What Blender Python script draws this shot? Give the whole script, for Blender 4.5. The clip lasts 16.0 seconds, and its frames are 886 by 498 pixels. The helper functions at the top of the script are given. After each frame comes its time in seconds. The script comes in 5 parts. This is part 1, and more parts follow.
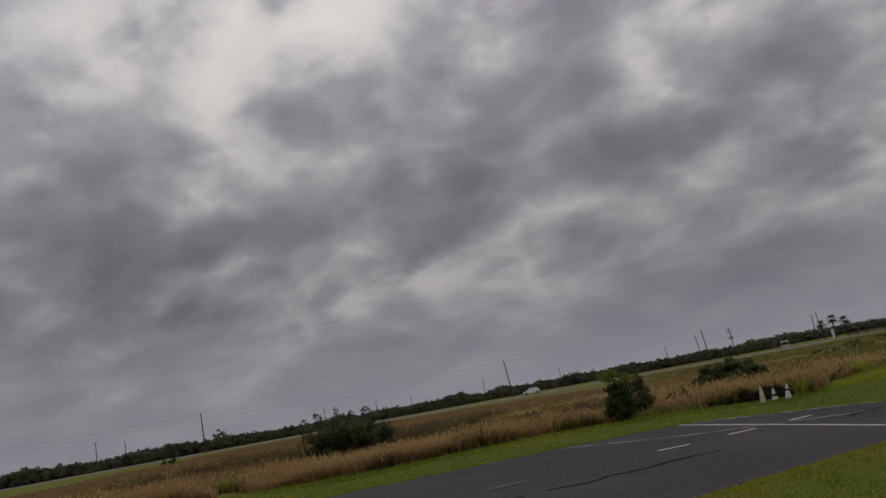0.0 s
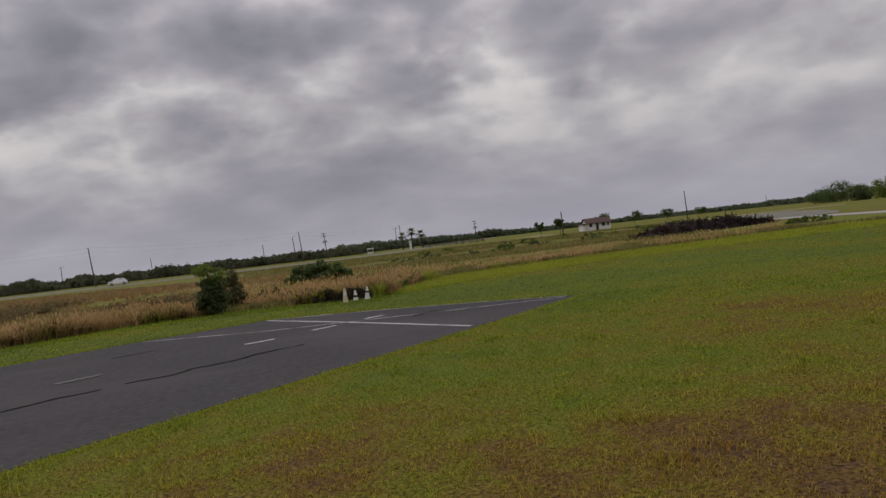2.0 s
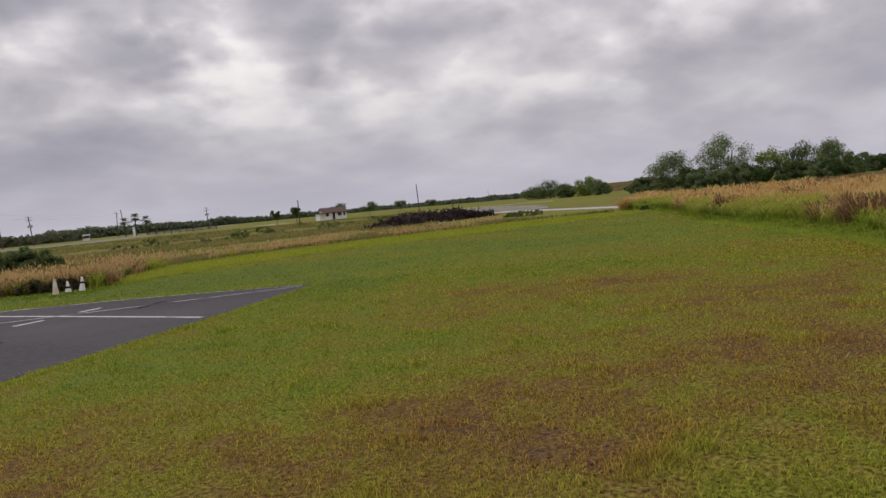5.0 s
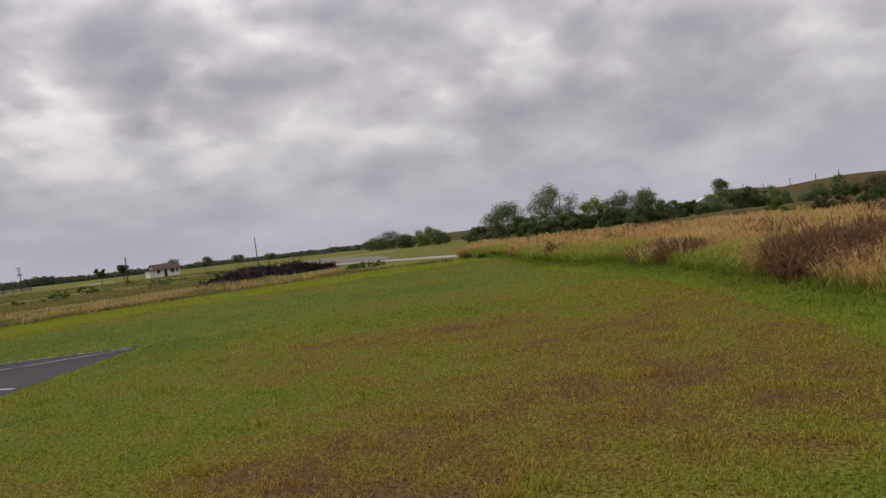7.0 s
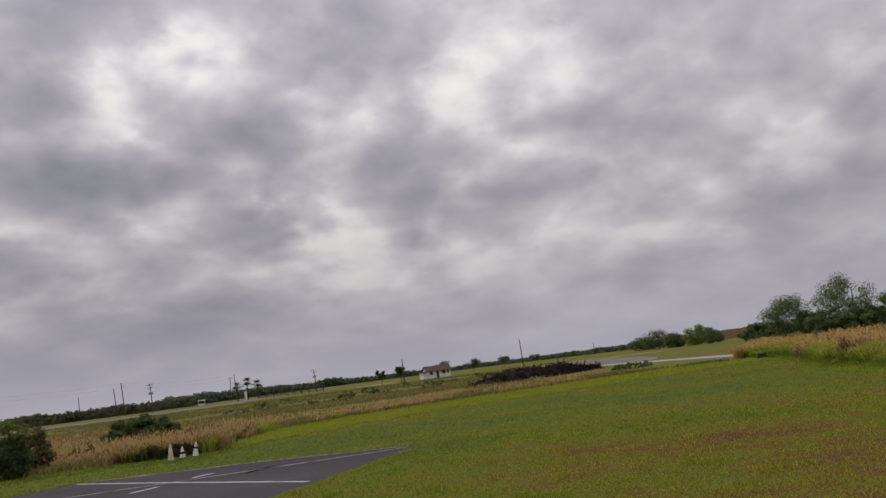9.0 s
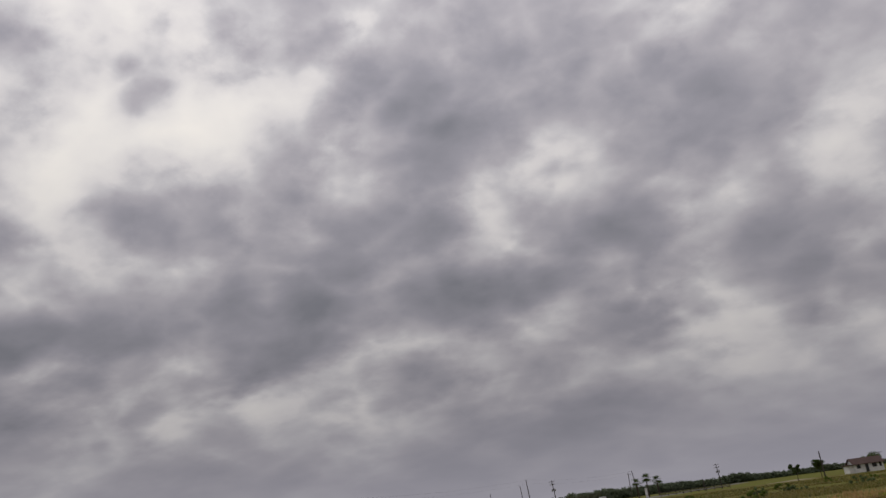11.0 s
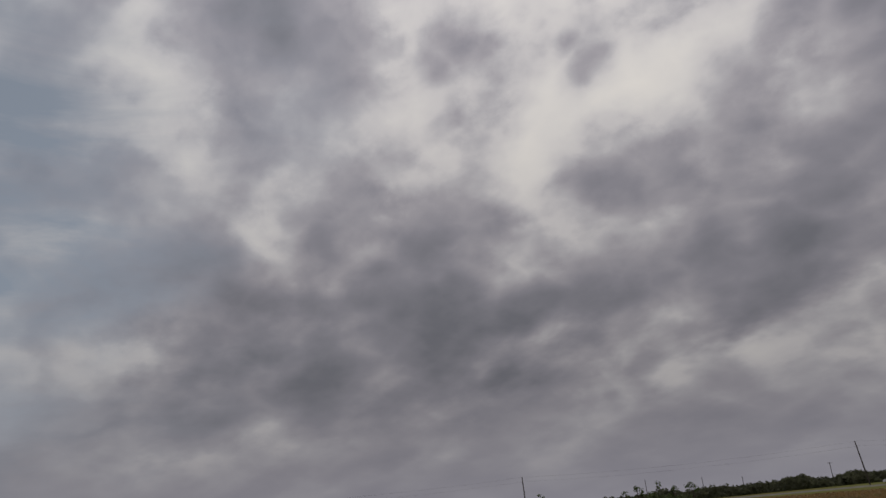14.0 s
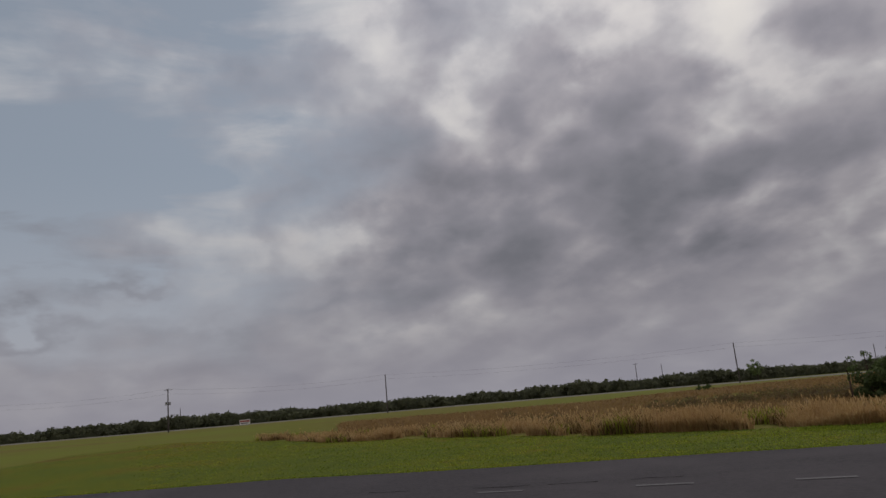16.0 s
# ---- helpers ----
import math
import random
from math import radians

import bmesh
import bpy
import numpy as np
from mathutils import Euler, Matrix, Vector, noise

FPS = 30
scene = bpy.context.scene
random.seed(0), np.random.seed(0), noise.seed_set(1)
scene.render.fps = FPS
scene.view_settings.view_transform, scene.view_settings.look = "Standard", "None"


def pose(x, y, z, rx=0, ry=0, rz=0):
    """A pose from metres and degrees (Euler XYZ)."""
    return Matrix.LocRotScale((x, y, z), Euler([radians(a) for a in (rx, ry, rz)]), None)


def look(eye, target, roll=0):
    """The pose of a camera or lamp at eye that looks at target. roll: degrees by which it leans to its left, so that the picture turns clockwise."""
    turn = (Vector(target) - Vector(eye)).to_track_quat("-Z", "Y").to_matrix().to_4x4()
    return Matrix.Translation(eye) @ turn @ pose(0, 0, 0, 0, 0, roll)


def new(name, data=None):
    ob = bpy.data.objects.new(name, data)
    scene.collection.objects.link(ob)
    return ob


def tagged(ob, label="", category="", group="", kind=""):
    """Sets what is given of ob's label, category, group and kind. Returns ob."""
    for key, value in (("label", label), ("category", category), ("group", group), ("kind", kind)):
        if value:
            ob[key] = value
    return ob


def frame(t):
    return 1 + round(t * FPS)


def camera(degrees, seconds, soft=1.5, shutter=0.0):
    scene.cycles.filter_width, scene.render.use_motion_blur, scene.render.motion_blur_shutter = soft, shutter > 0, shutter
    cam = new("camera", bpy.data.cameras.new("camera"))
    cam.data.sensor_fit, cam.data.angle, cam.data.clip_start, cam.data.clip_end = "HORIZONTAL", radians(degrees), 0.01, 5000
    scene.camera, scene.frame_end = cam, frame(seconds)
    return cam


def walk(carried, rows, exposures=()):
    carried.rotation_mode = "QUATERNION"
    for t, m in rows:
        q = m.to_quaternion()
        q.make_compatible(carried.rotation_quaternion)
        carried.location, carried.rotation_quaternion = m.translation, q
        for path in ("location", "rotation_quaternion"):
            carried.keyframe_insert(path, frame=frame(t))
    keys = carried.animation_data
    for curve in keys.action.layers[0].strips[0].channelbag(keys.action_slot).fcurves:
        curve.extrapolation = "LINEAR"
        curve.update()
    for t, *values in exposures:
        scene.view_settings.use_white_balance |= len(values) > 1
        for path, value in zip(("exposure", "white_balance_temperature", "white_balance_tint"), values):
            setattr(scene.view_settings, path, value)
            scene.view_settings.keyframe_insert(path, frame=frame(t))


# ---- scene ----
cam = camera(60.66, 16.0)
PATH = [
    (0.0, pose(0, 0, 1.7, 101.56, 10.05, 0.12)),
    (0.5, pose(0, 0, 1.7, 96.89, 8.49, -10.66)),
    (1.0, pose(0, 0, 1.7, 94.34, 7.39, -19.38)),
    (1.5, pose(0, 0, 1.7, 91.75, 6.76, -25.79)),
    (2.0, pose(0, 0, 1.7, 89.39, 6.56, -29.92)),
    (2.5, pose(0, 0, 1.7, 87.75, 6.46, -33.68)),
    (3.0, pose(0, 0, 1.7, 86.96, 6.49, -36.32)),
    (3.5, pose(0, 0, 1.7, 86.56, 6.22, -39.09)),
    (4.0, pose(0, 0, 1.7, 86.78, 5.79, -42.01)),
    (4.5, pose(0, 0, 1.7, 86.51, 5.28, -45.35)),
    (5.0, pose(0, 0, 1.7, 86.50, 5.29, -49.74)),
    (5.2, pose(0, 0, 1.7, 86.55, 5.55, -51.73)),
    (5.7, pose(0, 0, 1.7, 86.86, 6.06, -56.34)),
    (6.2, pose(0, 0, 1.7, 87.50, 6.32, -59.84)),
    (6.8, pose(0, 0, 1.7, 88.70, 6.46, -61.84)),
    (7.3, pose(0, 0, 1.7, 90.06, 6.55, -61.09)),
    (7.5, pose(0, 0, 1.7, 90.68, 6.60, -60.27)),
    (8.0, pose(0, 0, 1.7, 92.73, 6.94, -57.48)),
    (8.5, pose(0, 0, 1.7, 95.85, 7.20, -49.83)),
    (8.7, pose(0, 0, 1.7, 97.21, 7.15, -46.61)),
    (9.4, pose(0, 0, 1.7, 101.25, 7.27, -35.77)),
    (10.1, pose(0, 0, 1.7, 104.61, 7.52, -25.57)),
    (10.8, pose(0, 0, 1.7, 108.38, 7.23, -15.76)),
    (11.0, pose(0, 0, 1.7, 109.62, 7.00, -12.99)),
    (11.5, pose(0, 0, 1.7, 114.00, 6.08, -5.39)),
    (12.0, pose(0, 0, 1.7, 116.96, 4.73, 2.40)),
    (12.5, pose(0, 0, 1.7, 115.92, 4.19, 8.53)),
    (13.0, pose(0, 0, 1.7, 112.59, 3.81, 13.39)),
    (13.5, pose(0, 0, 1.7, 111.27, 4.42, 18.09)),
    (14.0, pose(0, 0, 1.7, 109.66, 5.30, 23.30)),
    (14.5, pose(0, 0, 1.7, 107.80, 6.06, 26.94)),
    (15.0, pose(0, 0, 1.7, 106.12, 5.96, 30.45)),
    (15.5, pose(0, 0, 1.7, 104.17, 5.55, 34.10)),
    (16.0, pose(0, 0, 1.7, 101.41, 4.87, 38.47)),
]
EXPOSURES = [(0.0, -0.78), (0.5, -0.68), (1.0, -0.53), (1.5, -0.36), (2.0, -0.20), (2.5, -0.04), (3.0, 0.09), (3.5, 0.18), (5.0, 0.30), (7.5, 0.12), (8.5, 0.02), (11.0, -0.5), (12.0, -0.7), (13.0, -0.8), (14.0, -0.85), (15.0, -0.7), (16.0, -0.56)]
walk(cam, PATH, EXPOSURES)

# ---- world and sun ----
SUN_AZ, SUN_EL = 4.0, 38.0


def nd(tree, kind, **values):
    n = tree.nodes.new(kind)
    for key, value in values.items():
        n.inputs[key.replace("_", " ")].default_value = value
    return n


def calc(tree, op, a, b=None, c=None, clamp=False):
    n = tree.nodes.new("ShaderNodeMath")
    n.operation, n.use_clamp = op, clamp
    for i, v in enumerate((a, b, c)):
        if v is None:
            continue
        if isinstance(v, (int, float)):
            n.inputs[i].default_value = v
        else:
            tree.links.new(v, n.inputs[i])
    return n.outputs[0]


def ramp(tree, fac, stops, mode="LINEAR"):
    n = tree.nodes.new("ShaderNodeValToRGB")
    n.color_ramp.interpolation = mode
    els = n.color_ramp.elements
    while len(els) < len(stops):
        els.new(0.5)
    for e, (p, c) in zip(els, stops):
        e.position = p
        e.color = (*c, 1) if len(c) == 3 else c
    tree.links.new(fac, n.inputs[0])
    return n.outputs[0]


def blend(tree, fac, a, b, mode="MIX"):
    n = tree.nodes.new("ShaderNodeMix")
    n.data_type, n.blend_type = "RGBA", mode
    for i, v in ((0, fac), (6, a), (7, b)):
        if isinstance(v, (int, float)):
            n.inputs[i].default_value = v
        elif isinstance(v, tuple):
            n.inputs[i].default_value = (*v, 1)
        else:
            tree.links.new(v, n.inputs[i])
    return n.outputs[2]


def sky_world():
    world = bpy.data.worlds.new("sky")
    scene.world = world
    world.use_nodes = True
    t = world.node_tree
    t.nodes.clear()
    out = t.nodes.new("ShaderNodeOutputWorld")
    bg = t.nodes.new("ShaderNodeBackground")
    t.links.new(bg.outputs[0], out.inputs[0])
    sky = t.nodes.new("ShaderNodeTexSky")
    sky.sky_type, sky.sun_disc = "NISHITA", False
    sky.sun_elevation, sky.sun_rotation = radians(SUN_EL), radians(SUN_AZ)
    sky.air_density, sky.dust_density = 1.0, 2.5
    way = t.nodes.new("ShaderNodeTexCoord").outputs["Generated"]
    sep = t.nodes.new("ShaderNodeSeparateXYZ")
    t.links.new(way, sep.inputs[0])
    x, y, z = sep.outputs
    z = calc(t, "MAXIMUM", z, 0.0)
    # the cloud layer: a flat deck, bent down towards the horizon
    deck = calc(t, "ADD", z, 0.32)
    px, py = calc(t, "DIVIDE", x, deck), calc(t, "DIVIDE", y, deck)
    ca, sa = math.cos(radians(DECK_TURN)), math.sin(radians(DECK_TURN))
    along = calc(t, "ADD", calc(t, "MULTIPLY", px, sa), calc(t, "MULTIPLY", py, ca))
    across = calc(t, "SUBTRACT", calc(t, "MULTIPLY", px, ca), calc(t, "MULTIPLY", py, sa))

    street = calc(t, "ADD", calc(t, "MULTIPLY", x, sa), calc(t, "MULTIPLY", y, ca))
    breadth = calc(t, "SUBTRACT", calc(t, "MULTIPLY", x, ca), calc(t, "MULTIPLY", y, sa))
    rise = calc(t, "MULTIPLY", calc(t, "POWER", z, 0.72), 1.35)
    calm = calc(t, "MULTIPLY_ADD", z, 2.6, 0.50, clamp=True)

    def deck_noise(stretch, scale, detail, rough, shift, warp=0.0):
        v = t.nodes.new("ShaderNodeCombineXYZ")
        t.links.new(calc(t, "MULTIPLY", along, stretch), v.inputs[0])
        t.links.new(across, v.inputs[1])
        v.inputs[2].default_value = shift
        n = nd(t, "ShaderNodeTexNoise", Scale=scale, Detail=detail, Roughness=rough, Distortion=warp)
        t.links.new(v.outputs[0], n.inputs["Vector"])
        return n

    # ragged outlines: the direction wobbles with the layer's own billows
    wob = deck_noise(0.8, 4.5, 4, 0.5, 21.0)
    vec = t.nodes.new("ShaderNodeVectorMath")
    vec.operation = "MULTIPLY_ADD"
    t.links.new(wob.outputs["Color"], vec.inputs[0])
    vec.inputs[1].default_value = (0.20, 0.20, 0.15)
    t.links.new(way, vec.inputs[2])
    off = t.nodes.new("ShaderNodeVectorMath")
    off.operation = "SUBTRACT"
    t.links.new(vec.outputs[0], off.inputs[0])
    off.inputs[1].default_value = (0.10, 0.10, 0.075)
    ragged = off.outputs[0]

    def spot(total, az, el, wide, high, gain, tilt=0.0):
        """Adds a soft cloud bank (plus) or break (minus) to the layer's thickness."""
        c = Vector((math.sin(radians(az)) * math.cos(radians(el)), math.cos(radians(az)) * math.cos(radians(el)), math.sin(radians(el))))
        side = Vector((math.cos(radians(az)), -math.sin(radians(az)), 0))
        up = side.cross(c)
        side, up = side * math.cos(radians(tilt)) + up * math.sin(radians(tilt)), up * math.cos(radians(tilt)) - side * math.sin(radians(tilt))
        d = []
        for axis, size in ((side, wide), (up, high)):
            dot = t.nodes.new("ShaderNodeVectorMath")
            dot.operation = "DOT_PRODUCT"
            t.links.new(ragged, dot.inputs[0])
            dot.inputs[1].default_value = axis / radians(size)
            d.append(calc(t, "SUBTRACT", dot.outputs["Value"], c.dot(axis) / radians(size)))
        far = calc(t, "MULTIPLY_ADD", d[1], d[1], calc(t, "MULTIPLY", d[0], d[0]))
        fall = calc(t, "POWER", 0.37, far)
        return calc(t, "MULTIPLY_ADD", fall, gain * 1.05, total)

    def puffs(scale, detail, shift):
        """Rounded billows of one size, drawn out along the cloud streets and flattened towards the horizon."""
        v = t.nodes.new("ShaderNodeCombineXYZ")
        t.links.new(calc(t, "MULTIPLY_ADD", street, 0.88, shift), v.inputs[0])
        t.links.new(calc(t, "ADD", breadth, shift * 0.7), v.inputs[1])
        t.links.new(calc(t, "ADD", rise, shift * 1.3), v.inputs[2])
        n = nd(t, "ShaderNodeTexNoise", Scale=scale, Detail=detail, Roughness=0.5, Distortion=0.2)
        t.links.new(v.outputs[0], n.inputs["Vector"])
        from_mid = calc(t, "SUBTRACT", n.outputs["Fac"], 0.5)
        return calc(t, "SQRT", calc(t, "MULTIPLY_ADD", from_mid, from_mid, 0.0008))

    big = deck_noise(0.5, 1.2, 2, 0.5, 3.1).outputs["Fac"]
    mid = deck_noise(0.62, 3.0, 3, 0.5, 7.7).outputs["Fac"]
    thick = calc(t, "ADD", calc(t, "MULTIPLY_ADD", big, 0.38, 0.50 - 0.19 - 0.13), calc(t, "MULTIPLY", mid, 0.26))
    # billows: rounded masses with thin bright seams between them
    billow = calc(t, "ADD", puffs(4.2, 1.0, 5.0), calc(t, "MULTIPLY_ADD", puffs(9.5, 1.5, 9.0), 0.60, calc(t, "MULTIPLY", puffs(21.0, 3.0, 15.0), 0.20)))
    thick = calc(t, "ADD", thick, calc(t, "MULTIPLY", calc(t, "SUBTRACT", billow, 0.170), calc(t, "MULTIPLY", calm, PUFF)))
    for group in (NORTH, NORTH_EAST, EAST, WEST):
        for s in group:
            thick = spot(thick, *s)
    # cauliflower edges where the layer thins out, fainter relief inside the masses
    lumps = t.nodes.new("ShaderNodeCombineXYZ")
    t.links.new(calc(t, "MULTIPLY", street, 0.85), lumps.inputs[0])
    t.links.new(breadth, lumps.inputs[1])
    t.links.new(rise, lumps.inputs[2])
    fine = nd(t, "ShaderNodeTexNoise", Scale=13.0, Detail=6, Roughness=0.54)
    t.links.new(lumps.outputs[0], fine.inputs["Vector"])
    shove = t.nodes.new("ShaderNodeVectorMath")
    shove.operation = "MULTIPLY_ADD"
    t.links.new(fine.outputs["Color"], shove.inputs[0])
    shove.inputs[1].default_value = (0.09, 0.09, 0.09)
    t.links.new(lumps.outputs[0], shove.inputs[2])
    heads = t.nodes.new("ShaderNodeTexVoronoi")
    heads.feature = "SMOOTH_F1"
    for key, value in (("Scale", 8.0), ("Smoothness", 0.55), ("Detail", 2.0), ("Roughness", 0.45)):
        heads.inputs[key].default_value = value
    t.links.new(shove.outputs[0], heads.inputs["Vector"])
    bulge = calc(t, "ADD", calc(t, "SUBTRACT", 0.80, heads.outputs["Distance"]), calc(t, "MULTIPLY", calc(t, "SUBTRACT", fine.outputs["Fac"], 0.5), 0.9))
    off_edge = calc(t, "MULTIPLY", calc(t, "SUBTRACT", thick, 0.41), 7.0)
    rim = calc(t, "POWER", 0.37, calc(t, "MULTIPLY", off_edge, off_edge))
    thick = calc(t, "MULTIPLY_ADD", bulge, calc(t, "MULTIPLY", calm, calc(t, "MULTIPLY_ADD", rim, 0.17, 0.10)), thick)
    # the layer is more even towards the east
    even = calc(t, "MULTIPLY_ADD", calc(t, "MULTIPLY", calc(t, "SUBTRACT", x, 0.45), 3.0, clamp=True), -0.28, 1.0)
    thick = calc(t, "MULTIPLY_ADD", calc(t, "SUBTRACT", thick, 0.49), even, 0.49)
    cloud = ramp(t, thick, CLOUD_STOPS)
    # an overcast sky brightens towards the zenith
    cloud = blend(t, 1.0, cloud, calc(t, "ADD", calc(t, "MULTIPLY", z, LIFT), 1.0 - 0.35 * LIFT), "MULTIPLY")
    # pale haze above the horizon
    haze = calc(t, "POWER", calc(t, "SUBTRACT", 1.0, calc(t, "MINIMUM", calc(t, "MULTIPLY", z, 5.0), 1.0)), 1.6)
    cloud = blend(t, calc(t, "MULTIPLY", haze, 0.85), cloud, HAZE)
    # thinner, open sky in one quarter
    open_sky = 0.0
    for s in GAPS:
        open_sky = spot(open_sky, *s)
    flat = t.nodes.new("ShaderNodeCombineXYZ")
    for i, v in enumerate((x, y, calc(t, "MULTIPLY", z, 4.5))):
        t.links.new(v, flat.inputs[i])
    streak = nd(t, "ShaderNodeTexNoise", Scale=3.2, Detail=7, Roughness=0.55, Distortion=0.6)
    t.links.new(flat.outputs[0], streak.inputs["Vector"])
    wisps = ramp(t, streak.outputs["Fac"], [(0.38, (1, 1, 1)), (0.74, (0.25, 0.25, 0.25))])
    gap = calc(t, "MULTIPLY", open_sky, wisps, clamp=True)
    blue = blend(t, 1.0, sky.outputs[0], (0.09, 0.09, 0.09), "MULTIPLY")
    blue = blend(t, 0.65, blue, (0.47, 0.53, 0.61))
    # paler towards the horizon
    low = calc(t, "POWER", calc(t, "SUBTRACT", 1.0, calc(t, "MINIMUM", calc(t, "MULTIPLY", z, 3.2), 1.0)), 1.3)
    blue = blend(t, calc(t, "MULTIPLY", low, 0.9), blue, (0.57, 0.565, 0.635))
    colour = blend(t, gap, cloud, blue)
    t.links.new(colour, bg.inputs["Color"])
    bg.inputs["Strength"].default_value = SKY_STRENGTH


DECK_TURN = -62.0
PUFF = 0.78
SKY_STRENGTH = 1.0
LIFT = 1.1
HAZE = (0.415, 0.402, 0.468)
CLOUD_STOPS = [(0.12, (1.12, 1.06, 0.985)), (0.28, (0.95, 0.91, 0.885)), (0.365, (0.82, 0.785, 0.79)), (0.42, (0.66, 0.637, 0.663)), (0.49, (0.52, 0.495, 0.535)), (0.58, (0.39, 0.377, 0.425)), (0.70, (0.270, 0.270, 0.308)), (0.85, (0.19, 0.195, 0.235))]
# cloud banks and breaks: azimuth, elevation, width, height, gain, tilt (degrees)
NORTH = [(9, 32, 5, 6, -0.085, 0), (-3, 30, 8, 5, -0.10, 35), (-12, 23.5, 7, 4, -0.08, 35), (-12, 35, 9, 6, -0.085, 20), (-24, 30, 8, 6, -0.05, 30), (3, 9.8, 8, 1.6, -0.095, 14), (-18, 8.8, 10, 2, -0.10, 10), (-8, 6, 14, 2.2, -0.07, 4), (-28, 38, 12, 8, -0.055, 0),
         (-22, 21.5, 6, 3, 0.08, 25), (-8, 24.6, 3, 3.5, 0.07, 0), (17, 31, 5, 6, 0.13, 30), (8, 18, 9, 3, 0.05, 25), (-11, 13.5, 10, 2.4, 0.085, 10), (1, 12.6, 9, 2.2, 0.11, 20), (-20, 14.5, 9, 2.5, 0.02, 12)]
NORTH_EAST = [(27, 26, 8, 2.6, -0.08, 30), (41, 27, 6, 5, 0.09, 30), (26, 33, 9, 4, 0.09, 30), (36, 32, 4, 3, -0.10, 40), (31, 21.2, 6, 2, -0.08, 20), (19, 14, 10, 3, 0.10, 20),
              (25, 18, 9, 3, 0.08, 20), (43, 21.2, 9, 2.4, -0.07, 15), (23, 9.5, 12, 3, 0.085, 12), (39, 10.2, 8, 1.6, -0.05, 10), (37, 24, 9, 1.6, 0.05, 10)]
EAST = [(48, 11.9, 9, 2, -0.035, 8), (73, 13, 9, 2.4, -0.04, 5), (59, 15.7, 10, 2, 0.05, 10), (76, 7, 10, 1.6, 0.05, 3), (64, 7, 7, 1.4, 0.04, 5), (35, 12.8, 8, 1.8, 0.045, 10),
        (46, 16.5, 9, 2, 0.05, 10), (66, 9.5, 6, 1.2, -0.03, 10), (80, 20, 16, 5, -0.05, 5), (50, 20.5, 12, 3, -0.05, 10)]
WEST = [(-38, 10.2, 9, 2, 0.12, 14), (-24, 11.5, 9, 3, 0.08, 18), (-47, 7.6, 6, 1.0, 0.07, 5), (-61, 9.4, 4, 0.6, 0.12, 3), (-66, 6.9, 6, 0.8, 0.12, 3), (-57, 5.6, 9, 0.7, 0.07, 3), (-28, 17, 8, 4, 0.06, 35),
        (-42, 26, 10, 7, -0.05, 0), (-58, 12.5, 10, 1.6, -0.06, 3)]
GAPS = [(-34, 31, 6, 6, 0.35, 0), (-66, 15, 18, 7, 1.1, 0), (-56, 28, 11, 9, 0.8, 0), (-49, 18, 8, 5, 0.55, 0), (-82, 28, 18, 16, 1.0, 0), (-66, 8, 16, 4, 0.75, 0), (-61, 9.4, 4, 0.6, -0.6, 3), (-67, 6.9, 6, 0.8, -0.6, 3), (-44, 14, 9, 4, -0.3, 20)]
sky_world()

sun = new("sun", bpy.data.lights.new("sun", "SUN"))
sun.data.energy, sun.data.angle, sun.data.color = 1.6, radians(25), (1.0, 0.95, 0.88)
sun.matrix_world = look((0, 0, 0), (-math.sin(radians(SUN_AZ)) * math.cos(radians(SUN_EL)), -math.cos(radians(SUN_AZ)) * math.cos(radians(SUN_EL)), -math.sin(radians(SUN_EL))))


